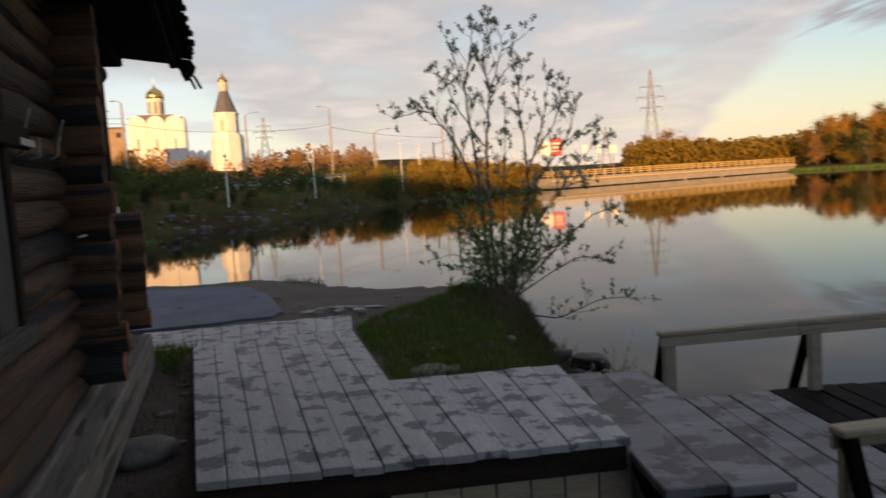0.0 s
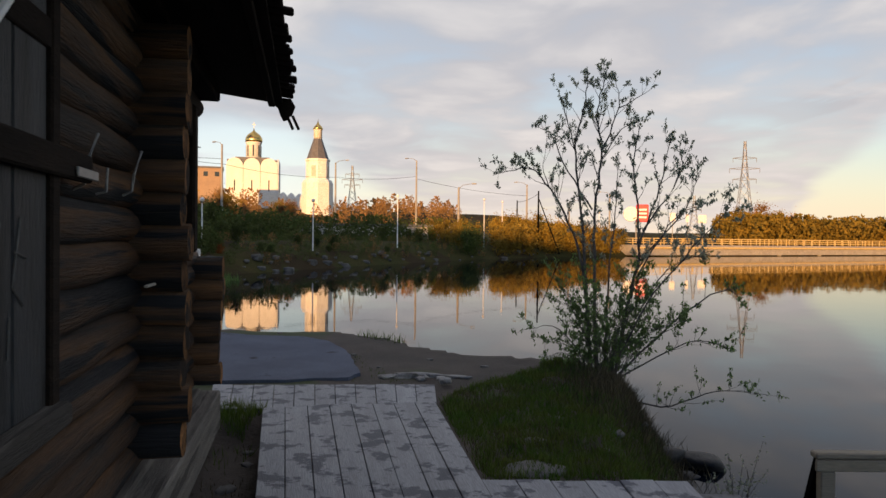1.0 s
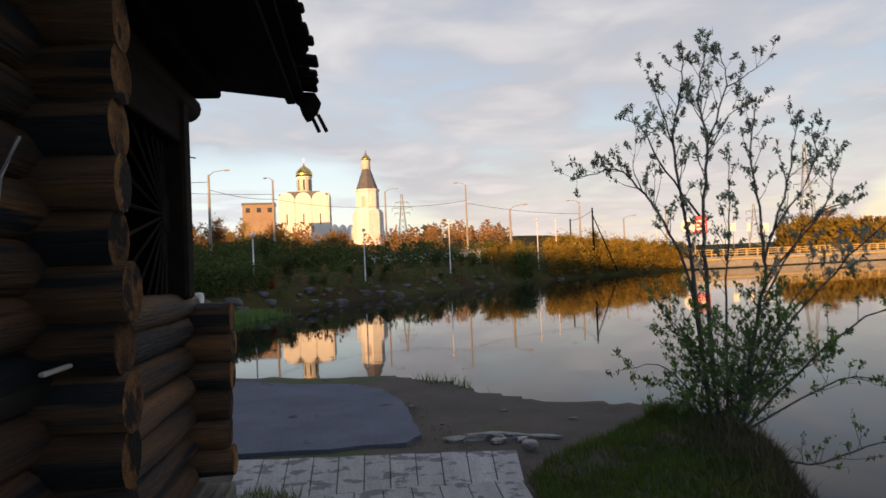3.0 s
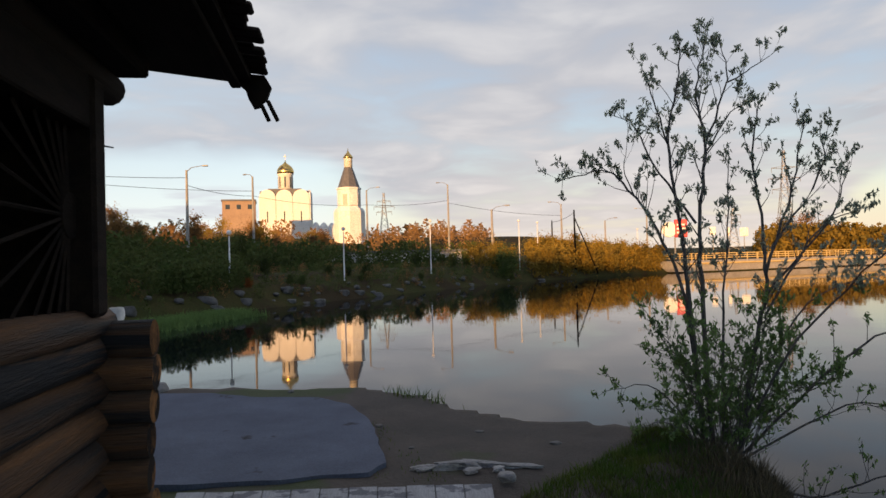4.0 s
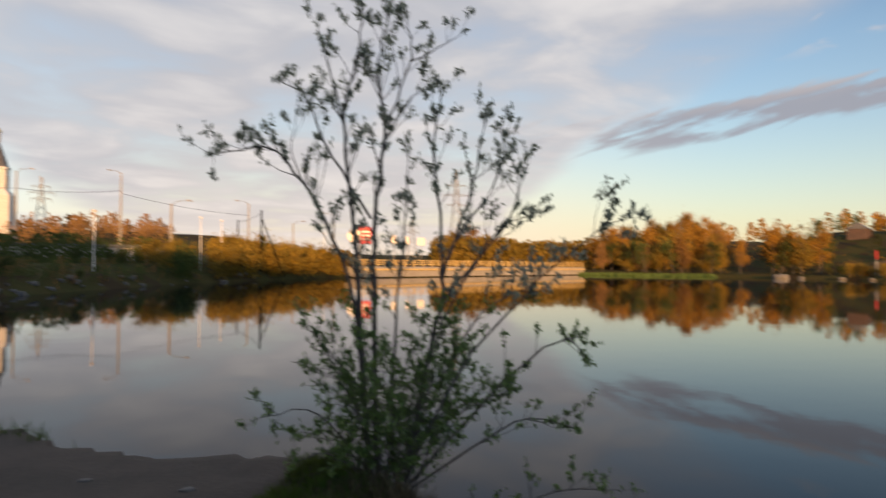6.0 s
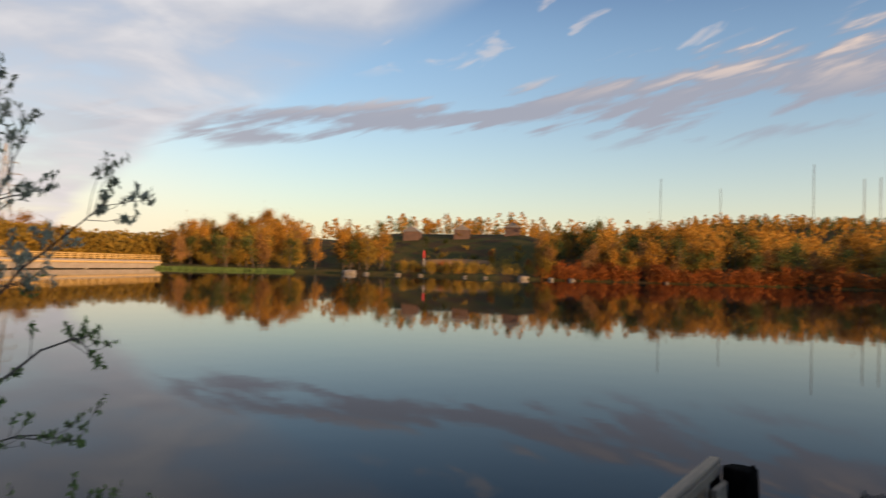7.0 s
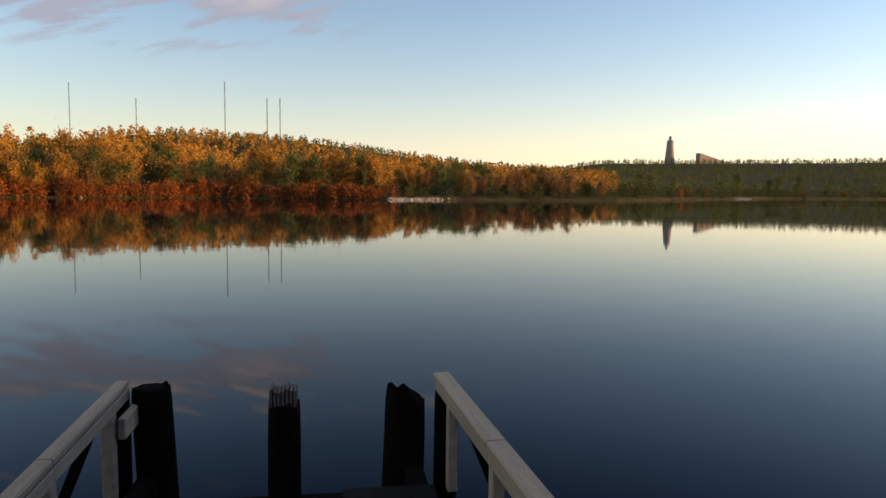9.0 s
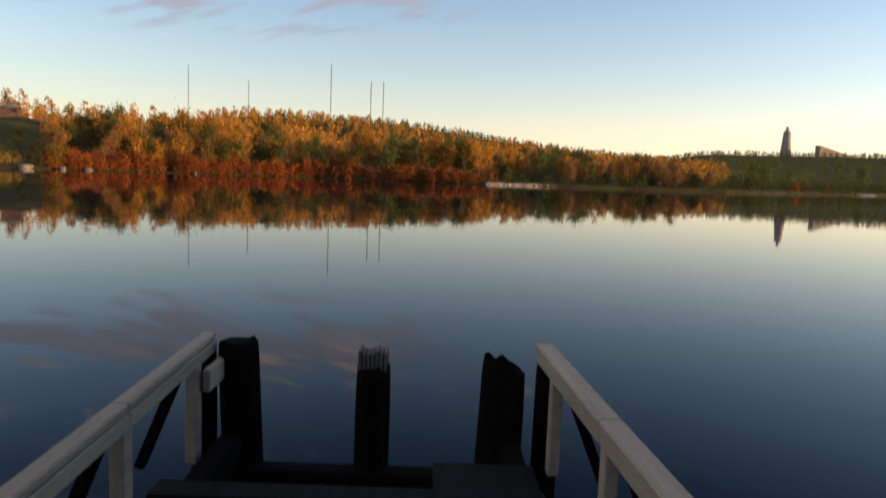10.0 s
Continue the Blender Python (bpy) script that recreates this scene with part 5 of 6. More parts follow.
LOW_STEMS = [([(0.15, 0.0), (0.98, 0.85), (1.45, 1.15), (1.66, 1.00)], 0.0, 0.05, 0.015), ([(0.16, 0.0), (1.02, 0.52), (1.54, 0.46)], -0.05, -0.1, 0.012), ([(0.12, -0.1), (0.75, -0.28), (1.35, -0.05), (1.93, -0.06)], 0.0, -0.05, 0.014),
             ([(-0.04, 0.0), (-0.48, 0.62), (-0.96, 0.58)], 0.0, 0.05, 0.010), ([(-0.05, 0.70), (-0.40, 1.02), (-0.52, 1.26)], 0.0, 0.0, 0.008), ([(-0.05, 0.0), (-0.36, 0.30), (-0.72, 0.25)], 0.0, 0.05, 0.009),
             ([(0.12, 0.1), (0.62, 1.15), (0.92, 1.45), (1.32, 1.62)], 0.05, 0.1, 0.012), ([(0.1, 0.0), (0.34, 0.85), (0.42, 1.5)], -0.05, -0.25, 0.011)]
STEMS = []
for bends, y0, y1, r in WEST_STEMS + MIDDLE_STEMS + EAST_STEMS + LOW_STEMS:
    STEMS.append(([(x, y0 + (y1 - y0) * (i / (len(bends) - 1)) ** 1.5, z) for i, (x, z) in enumerate(bends)], r))
for _ in range(34):
    az_s, reach = gr.uniform(0, 6.283), gr.uniform(0.35, 0.95)
    tip = (reach * math.cos(az_s) + 0.22, reach * math.sin(az_s) * 0.7, gr.uniform(0.25, 1.35))
    STEMS.append(([(gr.uniform(-0.08, 0.18), gr.uniform(-0.1, 0.1), -0.35), (tip[0] * 0.45, tip[1] * 0.45, tip[2] * 0.62), tip], 0.006))
for ctrl, r in STEMS:
    pts = glide(ctrl)
    n = len(pts) - 1
    pts = [v + (jig(0.012) if 0 < i < n else Vector()) for i, v in enumerate(pts)]
    rad = [max(r * (1 - 0.80 * i / n), 0.0022) for i in range(n + 1)]
    tube(bark_bm, pts, rad, 6)
    length = sum((b - a).length for a, b in zip(pts, pts[1:]))
    tall = ctrl[-1][2] > 1.7
    for _ in range(int(length * (9.5 if tall else 10.5))):
        k = gr.uniform(0.12, 0.99) ** 0.8
        i = min(int(k * n), n - 1)
        a = pts[i].lerp(pts[i + 1], k * n - i)
        if tall and a.z < 1.2 and gr.random() < 0.75:
            continue
        along = (pts[i + 1] - pts[i]).normalized()
        out = (jig(1.0).normalized() + along * 0.8 + Vector((0, 0, 0.55 if tall else 0.3))).normalized()
        L = gr.uniform(0.08, 0.34) * (1.25 - 0.5 * k)
        e = a + out * L + Vector((0, 0, 0.15 * L))
        mid = (a + e) / 2 + jig(0.015) - Vector((0, 0, 0.06 * L))
        rr = max(rad[i] * 0.4, 0.0024)
        tube(bark_bm, [a, mid, e], [rr, rr * 0.7, 0.0016], 4, cap=False)
        upper = e.z > 1.5
        for _ in range(2 if upper else 3):
            b0 = mid.lerp(e, gr.random())
            e2 = b0 + (out + jig(0.7) + Vector((0, 0, 0.4))).normalized() * L * gr.uniform(0.25, 0.5)
            tube(bark_bm, [b0, e2], [0.0022, 0.0013], 3, cap=False)
            (tips_leaf if upper else tips_small).append((b0, e2))
        (tips_leaf if upper else tips_small).append((mid.lerp(e, 0.4), e))
    (tips_leaf if tall else tips_small).append((pts[-2], pts[-1]))
part("stem", bark_bm, "bark", willow, "slim grey-brown stems")
gn = np.random.default_rng(3)
for nm, tips, per, sz, lm in (("leaves", tips_leaf, 8, 0.0185, "leaf"), ("shoot_leaves", tips_small, 4, 0.019, "shoot")):
    cs = []
    for a, b in tips:
        for _ in range(per):
            cs.append(np.array(a.lerp(b, gr.uniform(0.30, 1.10))) + gn.normal(0, 0.013, 3))
    if lm == "shoot":
        M["shoot"] = mat("young_shoot", (0.19, 0.30, 0.075), (0.12, 0.19, 0.055), 0.6, 3.0, 30, 0.0, world_space=True, through=0.4)
    me = leaves_mesh(nm, cs, sz, gn, 2.7, 1.3)
    me.materials.append(M[lm])
    ob = new(nm, me)
    ob.parent = willow
    ob["kind"] = "stuff"
blades("dry_grass", "dry straw among the grass by the boardwalk", lawn(PATCH, 15000, 17, -0.1), 0.075, 0.004, "dry", 18)
blades("dry_grass", "long dry stalks on the mound below the willow", lawn([(0.1, 7.2), (0.75, 6.6), (0.85, 8.6), (0.5, 9.8), (-0.3, 10.5), (-0.6, 9.6), (-0.1, 8.4)], 7000, 27, -0.2), 0.10, 0.004, "dry", 28)
blades("dry_grass", "dry straw and litter by the cabin's foot", lawn([(-2.2, 3.4), (-1.65, 3.9), (-2.95, 6.7), (-3.25, 6.5)], 3500, 19, -0.1), 0.05, 0.004, "dry", 20)
# root tangle and dry grass under it
cs = []
for _ in range(8500):
    a, rr = gr.uniform(0, 6.283), abs(gr.gauss(0, 0.42))
    x, y = 0.30 + rr * math.cos(a) * 0.75, 9.05 + rr * math.sin(a) * 1.6
    cs.append((x, y, max(ground_z(x, y), WATER)))
blades("dry_grass", "dry brown grass hanging over the bank's edge", cs, 0.16, 0.005, "dry", 31)
sprig = root("willow_sprig", "small leafy willow sprig at the water", "bush", pose(1.12, 7.7, -0.95))
bm = bmesh.new()
cs = []
for i in range(9):
    e = Vector((gr.uniform(-0.25, 0.38), gr.uniform(-0.2, 0.3), gr.uniform(0.25, 0.75)))
    tube(bm, [(0, 0, -0.2), e * 0.5 + jig(0.03), e], [0.006, 0.004, 0.002], 4, cap=False)
    cs += [np.array(e * gr.uniform(0.5, 1.03)) + gn.normal(0, 0.02, 3) for _ in range(16)]
part("stem", bm, "bark", sprig)
me = leaves_mesh("leaves", cs, 0.022, gn, 2.0, 0.5)
me.materials.append(M["leaf"])
ob = new("leaves", me)
ob.parent = sprig

# bank stones of the western shore, and pale boulders across the pond
rock_protos = [rock((0.5, 0.4, 0.34), 40 + i) for i in range(4)]
rock_me = []
for bm in rock_protos:
    me = bpy.data.meshes.new("bank_stone")
    bm.to_mesh(me)
    bm.free()
    for p in me.polygons:
        p.use_smooth = True
    me.materials.append(M["stone"])
    rock_me.append(me)
seg = [LAKE[i] for i in range(16, 21)]
for i in range(46):
    j = rng_t.choice([0, 0, 1, 1, 1, 2, 2, 3])
    p, q = seg[j], seg[j + 1]
    x, y = mixp(p, q, rng_t.random())
    x -= rng_t.uniform(-0.2, 1.6)
    s = rng_t.uniform(0.3, 1.15)
    ob = new("bank_stone", rock_me[i % 4])
    ob.matrix_basis = pose(x, y, max(ground_z(x, y), WATER) + 0.02, 0, 0, rng_t.uniform(0, 360)) @ Matrix.Diagonal((s, s, s, 1))
    tagged(ob, "grey boulder in the stony pond bank", "stone", "stones of the western bank")
for x, y, s in ((97.5, 136, 3.2), (100, 133, 1.6), (104.5, 127, 1.5), (107, 122, 1.3), (111, 112, 1.2), (116.5, 100, 2.6), (119.5, 95, 1.6), (122, 91.5, 1.5), (133, 76, 1.2), (150, 47, 1.3), (112, 107, 1.0)):
    ob = new("boulder", rock_me[rng_t.randrange(4)])
    ob.matrix_basis = pose(x, y, WATER + 0.15, 0, 0, rng_t.uniform(0, 360)) @ Matrix.Diagonal((s, s, s, 1))
    tagged(ob, "pale boulder on the far pond shore", "stone", "boulders of the far shore")

# ---- church and bell tower on the rise ----
church = root("church", "white stone church with rounded gables and a gilded dome", "church", pose(-120.5, 243.3, 12.0, 0, 0, 22))
bm = bmesh.new()
box(bm, (-9.0, -7.5, -4), (9.0, 9.0, 15.5))
part("wall", bm, "white", church)
for face in range(2):
    for i in range(3):
        bm = bmesh.new()
        n = 14
        pr = [(-2.9, -15)] + [(-2.9 * math.cos(math.pi * k / n), 2.9 * math.sin(math.pi * k / n)) for k in range(n + 1)] + [(2.9, -15)]
        a = [bm.verts.new((x, -0.35, z)) for x, z in pr]
        b = [bm.verts.new((x, 0.6, z)) for x, z in pr]
        for k in range(len(pr)):
            j = (k + 1) % len(pr)
            bm.faces.new((a[k], a[j], b[j], b[k]))
        bm.faces.new(a)
        bm.faces.new(b[::-1])
        bmesh.ops.recalc_face_normals(bm, faces=bm.faces)
        ob = part("gable_bay", bm, "white", church)
        ob.matrix_basis = (pose(-6 + 6 * i, -7.5, 15.2) if face == 0 else pose(9.0, -4.7 + 5.5 * i, 15.2, 0, 0, 90))
        bm = bmesh.new()
        box(bm, (-0.22, -0.42, -9), (0.22, -0.30, -5), bevel=0.06)
        wn = part("window", bm, "glass", church)
        wn.matrix_basis = ob.matrix_basis.copy()
bm = bmesh.new()
box(bm, (-8.7, -7.0, 15.5), (8.9, 8.7, 17.6))
box(bm, (-6.0, -5.0, 17.6), (6.0, 6.0, 18.7))
part("roof", bm, "slate", church)
bm = bmesh.new()
lathe(bm, [(2.7, 17.5), (2.7, 24.2), (2.95, 24.4), (2.95, 24.8)], 28, (0, 0.6, 0))
part("drum", bm, "white", church, smooth=True)
for i in range(8):
    bm = bmesh.new()
    box(bm, (-0.25, -2.78, 19.5), (0.25, -2.66, 23.5))
    w = part("window", bm, "glass", church)
    w.matrix_basis = pose(0, 0.6, 0, 0, 0, i * 45)
bm = bmesh.new()
lathe(bm, [(3.0, 24.8), (3.15, 25.5), (2.95, 26.5), (2.3, 27.5), (1.3, 28.3), (0.5, 28.9), (0.18, 29.5), (0.10, 30.0)], 28, (0, 0.6, 0))
dome = part("dome", bm, "gold_leaf", church, smooth=True)
bm = bmesh.new()
box(bm, (-0.06, 0.54, 30.0), (0.06, 0.66, 32.2))
box(bm, (-0.5, 0.55, 31.3), (0.5, 0.65, 31.45))
part("cross", bm, "gold_leaf", dome)
for i in range(5):
    bm = bmesh.new()
    lathe(bm, [(1.6, -3), (1.6, 5.0), (1.2, 6.2), (0.5, 6.9), (0.1, 7.1)], 16)
    ob = part("apse", bm, "white", church, smooth=True)
    ob.matrix_basis = pose(11.0 + i * 2.9, -6.5 - (i % 2) * 0.4, -1 - 0.2 * i)

tower = root("bell_tower", "white octagonal bell tower with a grey tent roof and gilded cap", "tower", pose(-84.8, 216.5, 9.0) @ Matrix.Diagonal((1, 1, 0.925, 1)))
for nm, prof, sides, mt in (("base", [(5.0, -3), (5.0, 11.0), (4.4, 12.2)], 8, "white"), ("wall", [(3.75, 11.5), (3.75, 18.6), (4.0, 18.8), (4.0, 19.4)], 8, "white"),
                            ("tent_roof", [(3.6, 19.4), (1.35, 26.6)], 8, "slate"), ("drum", [(1.35, 26.6), (1.35, 29.6), (1.5, 29.7)], 16, "white"),
                            ("cap", [(1.5, 29.7), (1.6, 30.2), (1.15, 31.0), (0.5, 31.7), (0.12, 32.6), (0.08, 33.4)], 16, "gold_leaf")):
    bm = bmesh.new()
    lathe(bm, prof, sides)
    ob = part(nm, bm, mt, tower, smooth=(nm in ("cap", "drum")))
    ob.matrix_basis = pose(0, 0, 0, 0, 0, 22.5)
for i in range(8):
    bm = bmesh.new()
    box(bm, (-0.75, -3.56, 13.2), (0.75, -3.40, 17.0), bevel=0.1)
    ob = part("window", bm, "white" if i % 2 else "pale_panel", tower)
    ob.matrix_basis = pose(0, 0, 0, 0, 0, i * 45)

# ---- town: flats, low blocks, sheds and houses ----


def block(name, label, m, w, d, h, floors, cols, wall_mat, cat="building"):
    ob = root(name, label, cat, m)
    bm = bmesh.new()
    box(bm, (0, 0, -6), (w, d, h))
    part("wall", bm, wall_mat, ob)
    bm = bmesh.new()
    box(bm, (-0.25, -0.25, h), (w + 0.25, d + 0.25, h + 0.5))
    part("roof", bm, "slate", ob)
    bm = bmesh.new()
    box(bm, (-0.62, -0.06, -0.68), (0.62, 0.10, 0.68))
    me = bpy.data.meshes.new("window")
    bm.to_mesh(me)
    bm.free()
    me.materials.append(M["glass"])
    bm = bmesh.new()
    box(bm, (-1.5, -0.95, -1.2), (1.5, 0.0, -0.1), bevel=0.03)
    mb = bpy.data.meshes.new("balcony")
    bm.to_mesh(mb)
    bm.free()
    mb.materials.append(M["pale_panel"])
    for fl in range(floors):
        z = h - 1.7 - fl * 2.9
        for c in range(cols):
            x = (c + 0.5) * w / cols
            piece("window", me, ob, pose(x, 0, z))
            if floors > 4 and c in (1, cols - 1):
                piece("balcony", mb, ob, pose(x, 0, z))
        if floors > 4:
            for c in range(3):
                piece("window", me, ob, pose(w, (c + 0.5) * d / 3, z, 0, 0, 90))
    if floors > 4:
        # pale window frames, and the lift house on the roof
        bm = bmesh.new()
        for x0, x1, za, zb in ((-0.74, -0.62, -0.80, 0.80), (0.62, 0.74, -0.80, 0.80), (-0.62, 0.62, 0.68, 0.80), (-0.62, 0.62, -0.80, -0.68), (0.12, 0.20, -0.68, 0.68)):
            box(bm, (x0, -0.10, za), (x1, 0.05, zb))
        mf = bpy.data.meshes.new("window_frame")
        bm.to_mesh(mf)
        bm.free()
        mf.materials.append(M["pale_panel"])
        for fl in range(floors):
            for c in range(cols):
                piece("window_frame", mf, ob, pose((c + 0.5) * w / cols, 0, h - 1.7 - fl * 2.9))
        bm = bmesh.new()
        box(bm, (w * 0.30, d * 0.2, h + 0.5), (w * 0.62, d * 0.7, h + 2.6), bevel=0.1)
        part("lift_house", bm, wall_mat, ob)
    return ob


block("apartment_building", "nine-storey brick apartment building with pale balconies", pose(-152, 134.5, 9.0, 0, 0, 45), 28, 14, 23.5, 8, 10, "brick")
block("office_building", "low ochre brick building behind the trees", pose(-113.5, 188, 10.8, 0, 0, 28), 9.5, 10, 11.0, 1, 3, "brick")
block("long_building", "long low pale building behind bare trees", pose(-52, 124, 0.8, 0, 0, 20), 30, 8, 3.0, 1, 9, "pale_panel")
for x, y, z, turn, w, lab in ((146, 169, 6.2, -50, 9, "small wooden house with a dark roof on the hillside"), (157, 158, 6.2, -48, 12, "small wooden house with a dark roof on the hillside"), (167, 146, 6.0, -50, 9, "small wooden house with a dark roof on the hillside"), (-103, 126, 6.5, 36, 13, "ochre house with a dark roof behind bushes")):
    house = root("house", lab, "house", pose(x, y, max(z, ground_z(x, y)), 0, 0, turn - 90) @ Matrix.Diagonal((0.8, 0.8, 0.72, 1)))
    bm = bmesh.new()
    box(bm, (-w / 2, -3, -3), (w / 2, 3, 3.0))
    part("wall", bm, "brick" if x < 0 else "dark_roof", house)
    bm = bmesh.new()
    a = [bm.verts.new((-w / 2 - 0.4, yy, zz)) for yy, zz in ((-3.5, 2.9), (3.5, 2.9), (0, 5.2))]
    b = [bm.verts.new((w / 2 + 0.4, yy, zz)) for yy, zz in ((-3.5, 2.9), (3.5, 2.9), (0, 5.2))]
    for i in range(3):
        bm.faces.new((a[i], a[(i + 1) % 3], b[(i + 1) % 3], b[i]))
    bm.faces.new(a[::-1])
    bm.faces.new(b)
    bmesh.ops.recalc_face_normals(bm, faces=bm.faces)
    part("roof", bm, "brick" if x < 0 else "slate", house)
    for i in range(3):
        bm = bmesh.new()
        box(bm, (-w / 2 + 1.2 + i * w / 3.4, -3.08, 0.9), (-w / 2 + 2.6 + i * w / 3.4, -2.95, 2.2))
        part("window", bm, "white_sign", house)

# ---- street lamps, poles, pylons, wires ----


def globe_lamp(x, y, z, h):
    ob = root("globe_lamp", "slim white lamp post with a round globe", "street lamp", pose(x, y, z), "globe lamps along the bank")
    bm = bmesh.new()
    lathe(bm, [(0.07, -1.0), (0.055, h * 0.5), (0.045, h - 0.25)], 8)
    part("post", bm, "white_sign", ob)
    bm = bmesh.new()
    bmesh.ops.create_uvsphere(bm, u_segments=14, v_segments=8, radius=0.17)
    bmesh.ops.translate(bm, vec=(0, 0, h), verts=bm.verts)
    part("globe", bm, "white_sign", ob, "white round globe", smooth=True)


for x, y, zt, zb in ((-23.2, 58.7, 4.8, 1.0), (-20.4, 76.5, 6.3, 1.2), (-13.6, 97, 7.1, 1.4), (-26.7, 46.6, 4.2, 1.0), (-12.0, 105, 7.2, 1.4), (2.5, 128, 6.6, 1.6)):
    globe_lamp(x, y, zb, zt - zb)


def road_lamp(x, y, zb, zt, turn, arm=2.2):
    ob = root("road_lamp", "tall concrete road lamp with one arm", "street lamp", pose(x, y, zb, 0, 0, turn), "road lamps")
    h = zt - zb
    bm = bmesh.new()
    lathe(bm, [(0.24, -3.0), (0.20, h * 0.4), (0.14, h - 0.6)], 8)
    part("post", bm, "concrete", ob)
    bm = bmesh.new()
    tube(bm, [(0, 0, h - 0.8), (arm * 0.3, 0, h - 0.25), (arm, 0, h)], [0.06, 0.05, 0.04], 6)
    part("arm", bm, "steel", ob)
    bm = bmesh.new()
    box(bm, (arm - 0.15, -0.16, h - 0.12), (arm + 0.6, 0.16, h + 0.06), bevel=0.04)
    part("lamp_head", bm, "steel", ob)


for x, y, zt, zb, turn in ((-58.6, 107.4, 17.4, 5.0, 150), (-56.1, 85.5, 15.6, 4.0, 20), (-52, 143.3, 18.2, 7, 15), (-35.5, 148.2, 19, 7, 165), (-19.6, 110.7, 10.4, 1.5, 10), (-12.1, 151.9, 14, 3, 170), (6, 176, 13.5, 2, 170), (-3.5, 168, 11, 2, 10)):
    road_lamp(x, y, zb, zt, turn)

pole = root("utility_pole", "dark wooden utility pole with a leaning stay", "pole", pose(-6.9, 108.2, -0.9))
bm = bmesh.new()
lathe(bm, [(0.17, -1), (0.15, 5), (0.11, 9.9)], 8)
part("post", bm, "pile", pole)
bm = bmesh.new()
tube(bm, [(0.1, 0, 8.6), (3.2, 0, 0.4)], [0.09, 0.11], 6)
part("stay", bm, "pile", pole)
pole = root("utility_pole", "dark wooden utility pole", "pole", pose(-12.3, 131.8, 0.5))
bm = bmesh.new()
lathe(bm, [(0.16, -1), (0.11, 8.4)], 8)
part("post", bm, "pile", pole)


def pylon(x, y, zb, h, w, arms, turn, lab, red=False):
    ob = root("power_pylon", lab, "pylon", pose(x, y, zb, 0, 0, turn))
    bm = bmesh.new()
    r = 0.10 if h > 22 else 0.08

    def half(z):
        k = z / h
        return w / 2 * (1 - k) ** 1.4 + 0.32
    lv = [h * k / 9 for k in range(10)]
    corners = ((1, 1), (1, -1), (-1, -1), (-1, 1))
    for cx_, cy_ in corners:
        tube(bm, [(cx_ * half(z), cy_ * half(z), z) for z in lv], [r] * 10, 4)
    for z0_, z1_ in zip(lv, lv[1:]):
        for (ax, ay), (bx, by) in zip(corners, corners[1:] + corners[:1]):
            tube(bm, [(ax * half(z0_), ay * half(z0_), z0_), (bx * half(z1_), by * half(z1_), z1_)], [r * 0.55] * 2, 3)
            tube(bm, [(bx * half(z0_), by * half(z0_), z0_), (ax * half(z1_), ay * half(z1_), z1_)], [r * 0.55] * 2, 3)
    part("lattice_mast", bm, "steel", ob)
    for z, L in arms:
        bm = bmesh.new()
        for sg in (-1, 1):
            tube(bm, [(0, 0, z + 0.5), (sg * L, 0, z)], [r * 0.9] * 2, 4)
            tube(bm, [(0, 0, z - 0.5), (sg * L, 0, z)], [r * 0.9] * 2, 4)
            tube(bm, [(sg * L, 0, z), (sg * L, 0, z - 1.6)], [0.09] * 2, 4)
        part("cross_arm", bm, "steel", ob)


pylon(59.5, 284.9, 6.0, 34.0, 6.0, ((19.5, 4.2), (23.5, 5.4), (27.5, 4.2)), 0, "tall lattice power pylon catching the last sun")
pylon(-106.3, 314.9, 10.0, 25.5, 5.0, ((16.5, 3.6), (19.0, 4.8), (21.5, 3.2)), 10, "dark lattice power pylon behind the church")
pylon(47.8, 327.6, 4.0, 18.0, 4.0, ((12, 3.0), (15, 3.0)), 0, "small lattice power pylon behind the bridge")


def cable(p, q, sag):
    bm = bmesh.new()
    p, q = Vector(p), Vector(q)
    tube(bm, [p.lerp(q, k / 12) - Vector((0, 0, sag * 4 * (k / 12) * (1 - k / 12))) for k in range(13)], [0.035] * 13, 4)
    tagged(part("power_cable", bm, "dark_steel"), "thin dark overhead cable between the lamp posts", "cable", "overhead cables")


for a, b, s in (((-56.1, 85.5, 13.0), (-58.6, 107.4, 13.6), 0.4), ((-58.6, 107.4, 13.6), (-52, 143.3, 14.5), 0.7), ((-52, 143.3, 14.5), (-35.5, 148.2, 15), 0.5), ((-90, 74, 17.5), (-56.1, 85.5, 14.0), 0.8), ((-90, 72, 16.8), (-58.6, 107.4, 14.4), 1.0), ((-35.5, 148.2, 14.5), (-12.1, 151.9, 11), 0.6), ((-12.3, 131.8, 8.6), (-6.9, 108.2, 8.6), 0.3)):
    cable(a, b, s)

# ---- bridge, signs, far masts, monument ----
BR = math.degrees(math.atan2(167.5 - 125.6, 66.1 - 14.7))
bridge = root("causeway_bridge", "low concrete causeway bridge with yellow railings", "bridge", pose(14.7, 126.4, 0, 0, 0, BR))
L = 68.0
bm = bmesh.new()
box(bm, (-8, 0.0, -0.80), (L, 7.0, 0.95), bevel=0.05)
part("deck", bm, "concrete", bridge)
bm = bmesh.new()
box(bm, (-8, -0.35, 0.35), (L, -0.01, 0.62), bevel=0.05)
part("edge_beam", bm, "yellow_rail", bridge)
for i in range(6):
    bm = bmesh.new()
    box(bm, (4 + i * 12, 0.4, -2.6), (5 + i * 12, 6.4, -0.81), bevel=0.05)
    part("pier", bm, "concrete", bridge)
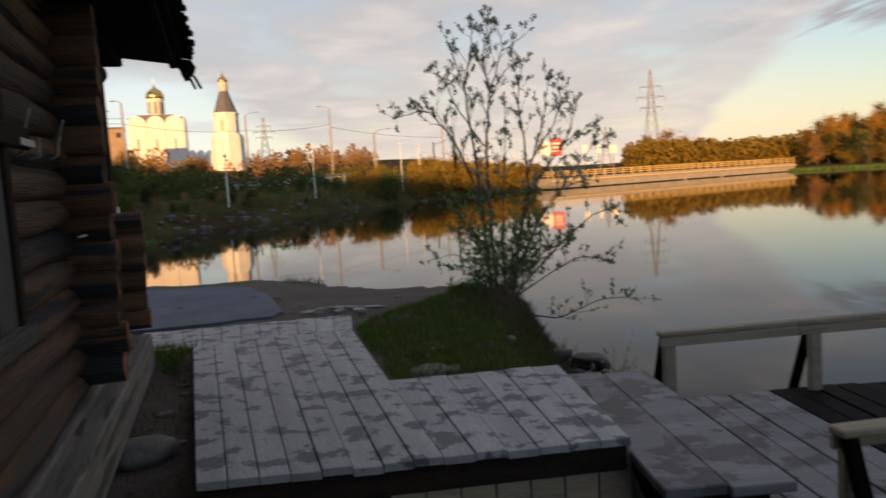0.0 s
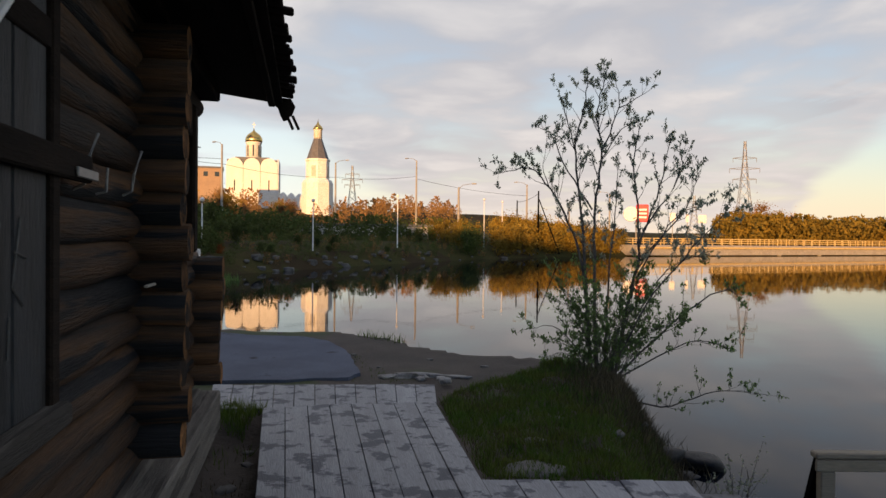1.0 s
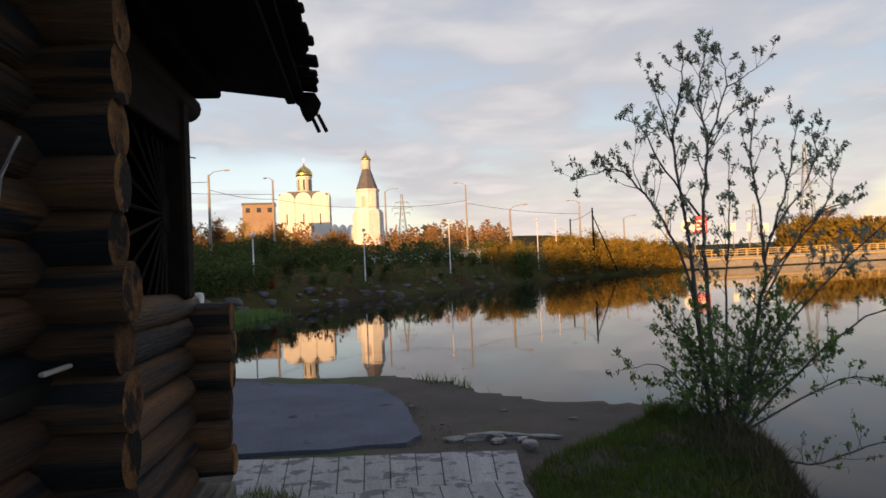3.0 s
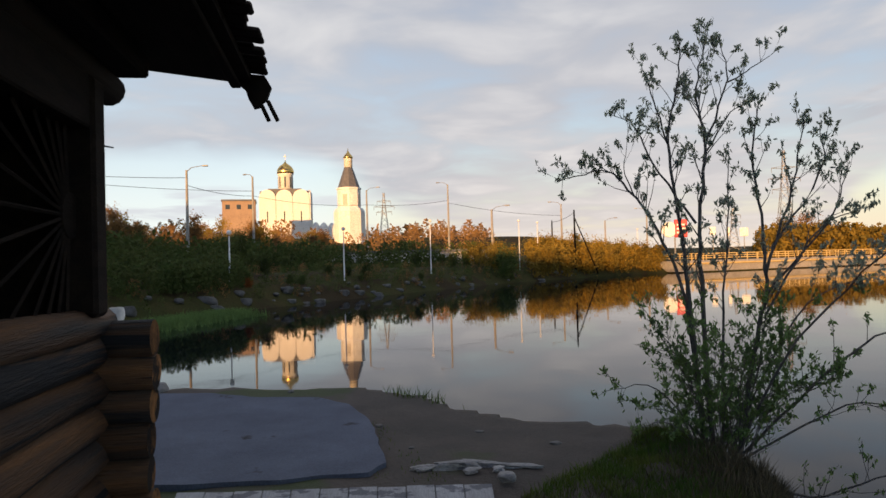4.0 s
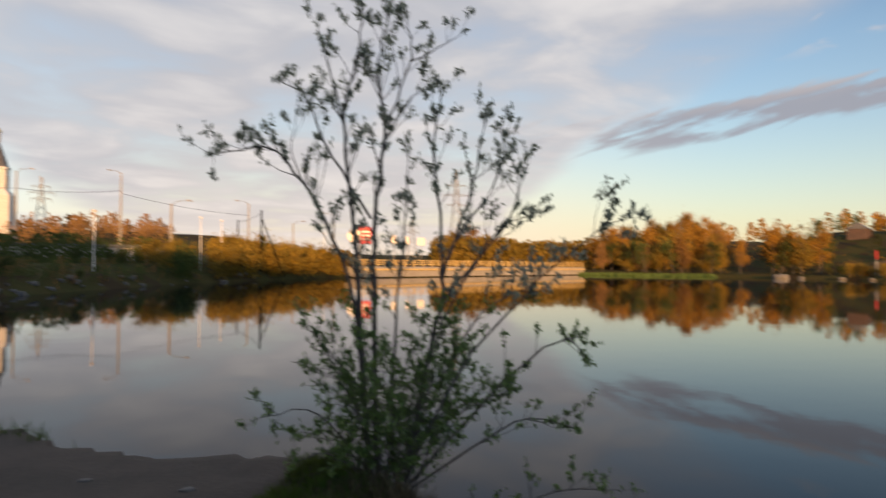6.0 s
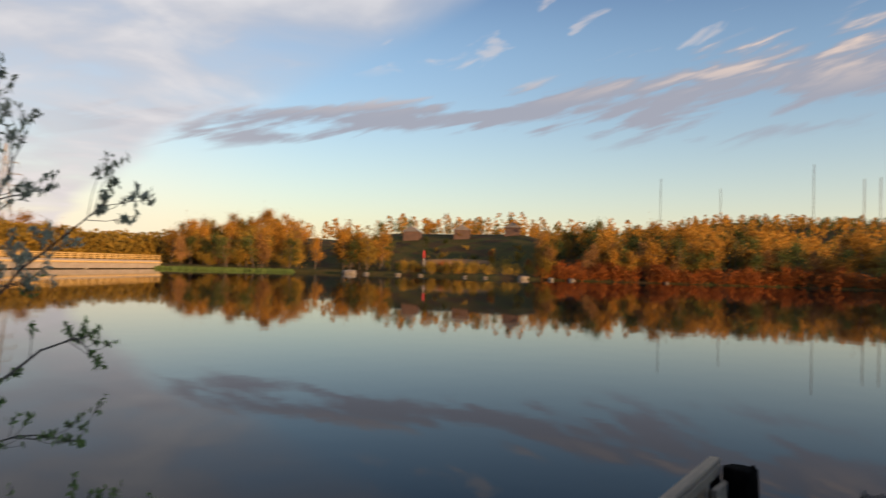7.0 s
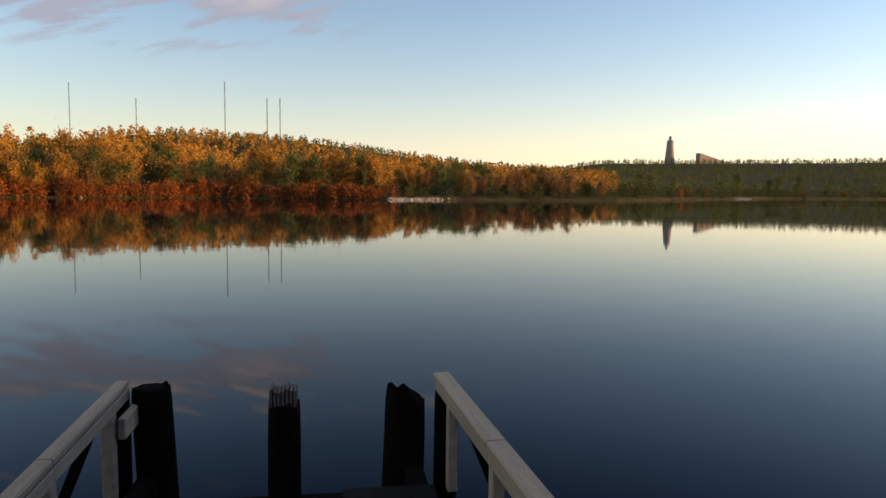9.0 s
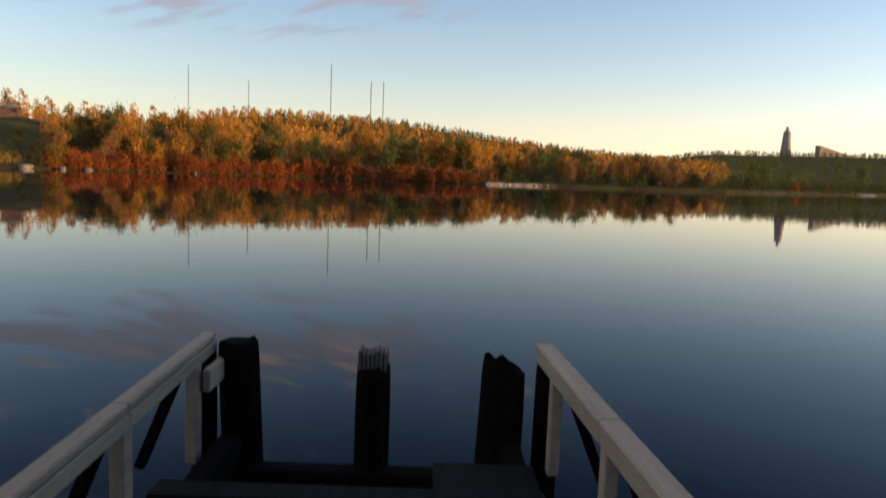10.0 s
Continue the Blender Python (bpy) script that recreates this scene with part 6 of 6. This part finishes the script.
for y in (0.15, 6.8):
    for z in (1.35, 1.72, 2.1):
        bm = bmesh.new()
        box(bm, (-8, y - 0.04, z - 0.06), (L, y + 0.04, z + 0.06))
        part("rail", bm, "yellow_rail", bridge)
    bm = bmesh.new()
    box(bm, (-0.06, y - 0.06, 0.95), (0.06, y + 0.06, 2.15))
    me = bpy.data.meshes.new("post")
    bm.to_mesh(me)
    bm.free()
    me.materials.append(M["yellow_rail"])
    for i in range(31):
        piece("post", me, bridge, pose(-7.5 + i * 2.5, 0, 0))

sign = root("roadside_sign", "large red and white roadside sign on a post", "sign", pose(13.4, 191.8, 2.0, 0, 0, 4))
bm = bmesh.new()
box(bm, (-0.1, -0.35, 4.6), (3.1, 0.35, 9.2), bevel=0.2)
part("panel", bm, "red_sign", sign, "red sign panel")
bm = bmesh.new()
lathe(bm, [(1.9, -0.3), (2.0, 0), (1.9, 0.3)], 20)
bmesh.ops.transform(bm, matrix=pose(-1.4, 0, 6.7, 90), verts=bm.verts)
part("disc", bm, "white_sign", sign, "white disc")
for z in (5.6, 6.6, 7.6):
    bm = bmesh.new()
    box(bm, (0.5, -0.42, z), (2.6, -0.36, z + 0.45))
    part("bar", bm, "white_sign", sign)
bm = bmesh.new()
lathe(bm, [(0.2, -2), (0.18, 4.7)], 8)
part("post", bm, "steel", sign)
for x, y, z, w in ((22.3, 189.8, 6.8, 1.4), (26.0, 190.5, 6.6, 0.8), (29.4, 188.8, 6.3, 2.0)):
    ob = root("sign_board", "white sign board on a post catching the sun", "sign", pose(x, y, 0, 0, 0, 4), "white boards beyond the bridge")
    bm = bmesh.new()
    box(bm, (-w / 2, -0.12, z), (w / 2, 0.12, z + 2.1), bevel=0.1)
    part("panel", bm, "white_sign", ob)
    bm = bmesh.new()
    lathe(bm, [(0.09, -1), (0.09, z)], 6)
    part("post", bm, "steel", ob)
ob = root("warning_sign", "round orange-red sign on a post by the shore", "sign", pose(111.5, 125.9, WATER + 0.4, 0, 0, 40))
bm = bmesh.new()
lathe(bm, [(0.95, -0.06), (1.0, 0), (0.95, 0.06)], 18)
bmesh.ops.transform(bm, matrix=pose(0, 0, 4.6, 90), verts=bm.verts)
part("panel", bm, "red_sign", ob)
bm = bmesh.new()
lathe(bm, [(0.06, -1), (0.06, 4.0)], 6)
part("post", bm, "white_sign", ob)
for x, y, zt in ((395.3, 221.1, 58.4), (410.6, 190.4, 51.9), (428.4, 144.4, 64.6), (435.5, 120.7, 55.6), (437.4, 113.2, 56.0)):
    zb = ground_z(x, y)
    ob = root("radio_mast", "thin guyed radio mast on the hill", "mast", pose(x, y, zb), "radio masts")
    bm = bmesh.new()
    for a in range(3):
        ax, ay = 0.26 * math.cos(a * 2.094), 0.26 * math.sin(a * 2.094)
        tube(bm, [(ax, ay, -1), (ax, ay, zt - zb)], [0.085, 0.085], 4)
    for k in range(28):
        z = (zt - zb) * k / 28
        tube(bm, [(0.26, 0, z), (-0.13, 0.22, z + (zt - zb) / 28)], [0.05, 0.05], 3)
    part("mast", bm, "dark_steel", ob)
bm = bmesh.new()
lathe(bm, [(7.5, -6), (7.3, 0.0), (6.6, 6.0), (5.6, 14), (5.2, 20), (4.6, 24), (2.2, 25.2), (1.9, 26.5), (2.1, 28), (1.6, 29.2), (0.4, 29.8)], 16)
for v in bm.verts:
    v.co.y *= 0.75
    v.co.x *= 0.82
ob = part("monument", bm, "statue", smooth=True)
ob.matrix_basis = pose(900.6, -266.4, 41.0, 0, 0, 70)
tagged(ob, "tall grey concrete monument on the far hilltop", "statue")
bm = bmesh.new()
a = [bm.verts.new((0, y, z)) for y, z in ((0, -4), (45, -4), (45, 0), (0, 11.5))]
b = [bm.verts.new((8, y, z)) for y, z in ((0, -4), (45, -4), (45, 0), (0, 11.5))]
for i in range(4):
    bm.faces.new((a[i], a[(i + 1) % 4], b[(i + 1) % 4], b[i]))
bm.faces.new(a[::-1])
bm.faces.new(b)
bmesh.ops.recalc_face_normals(bm, faces=bm.faces)
ob = part("wedge_stele", bm, "statue")
ob.matrix_basis = pose(891, -296, 37.5, 0, 0, 200)
tagged(ob, "sloping grey concrete stele beside the monument", "monument")
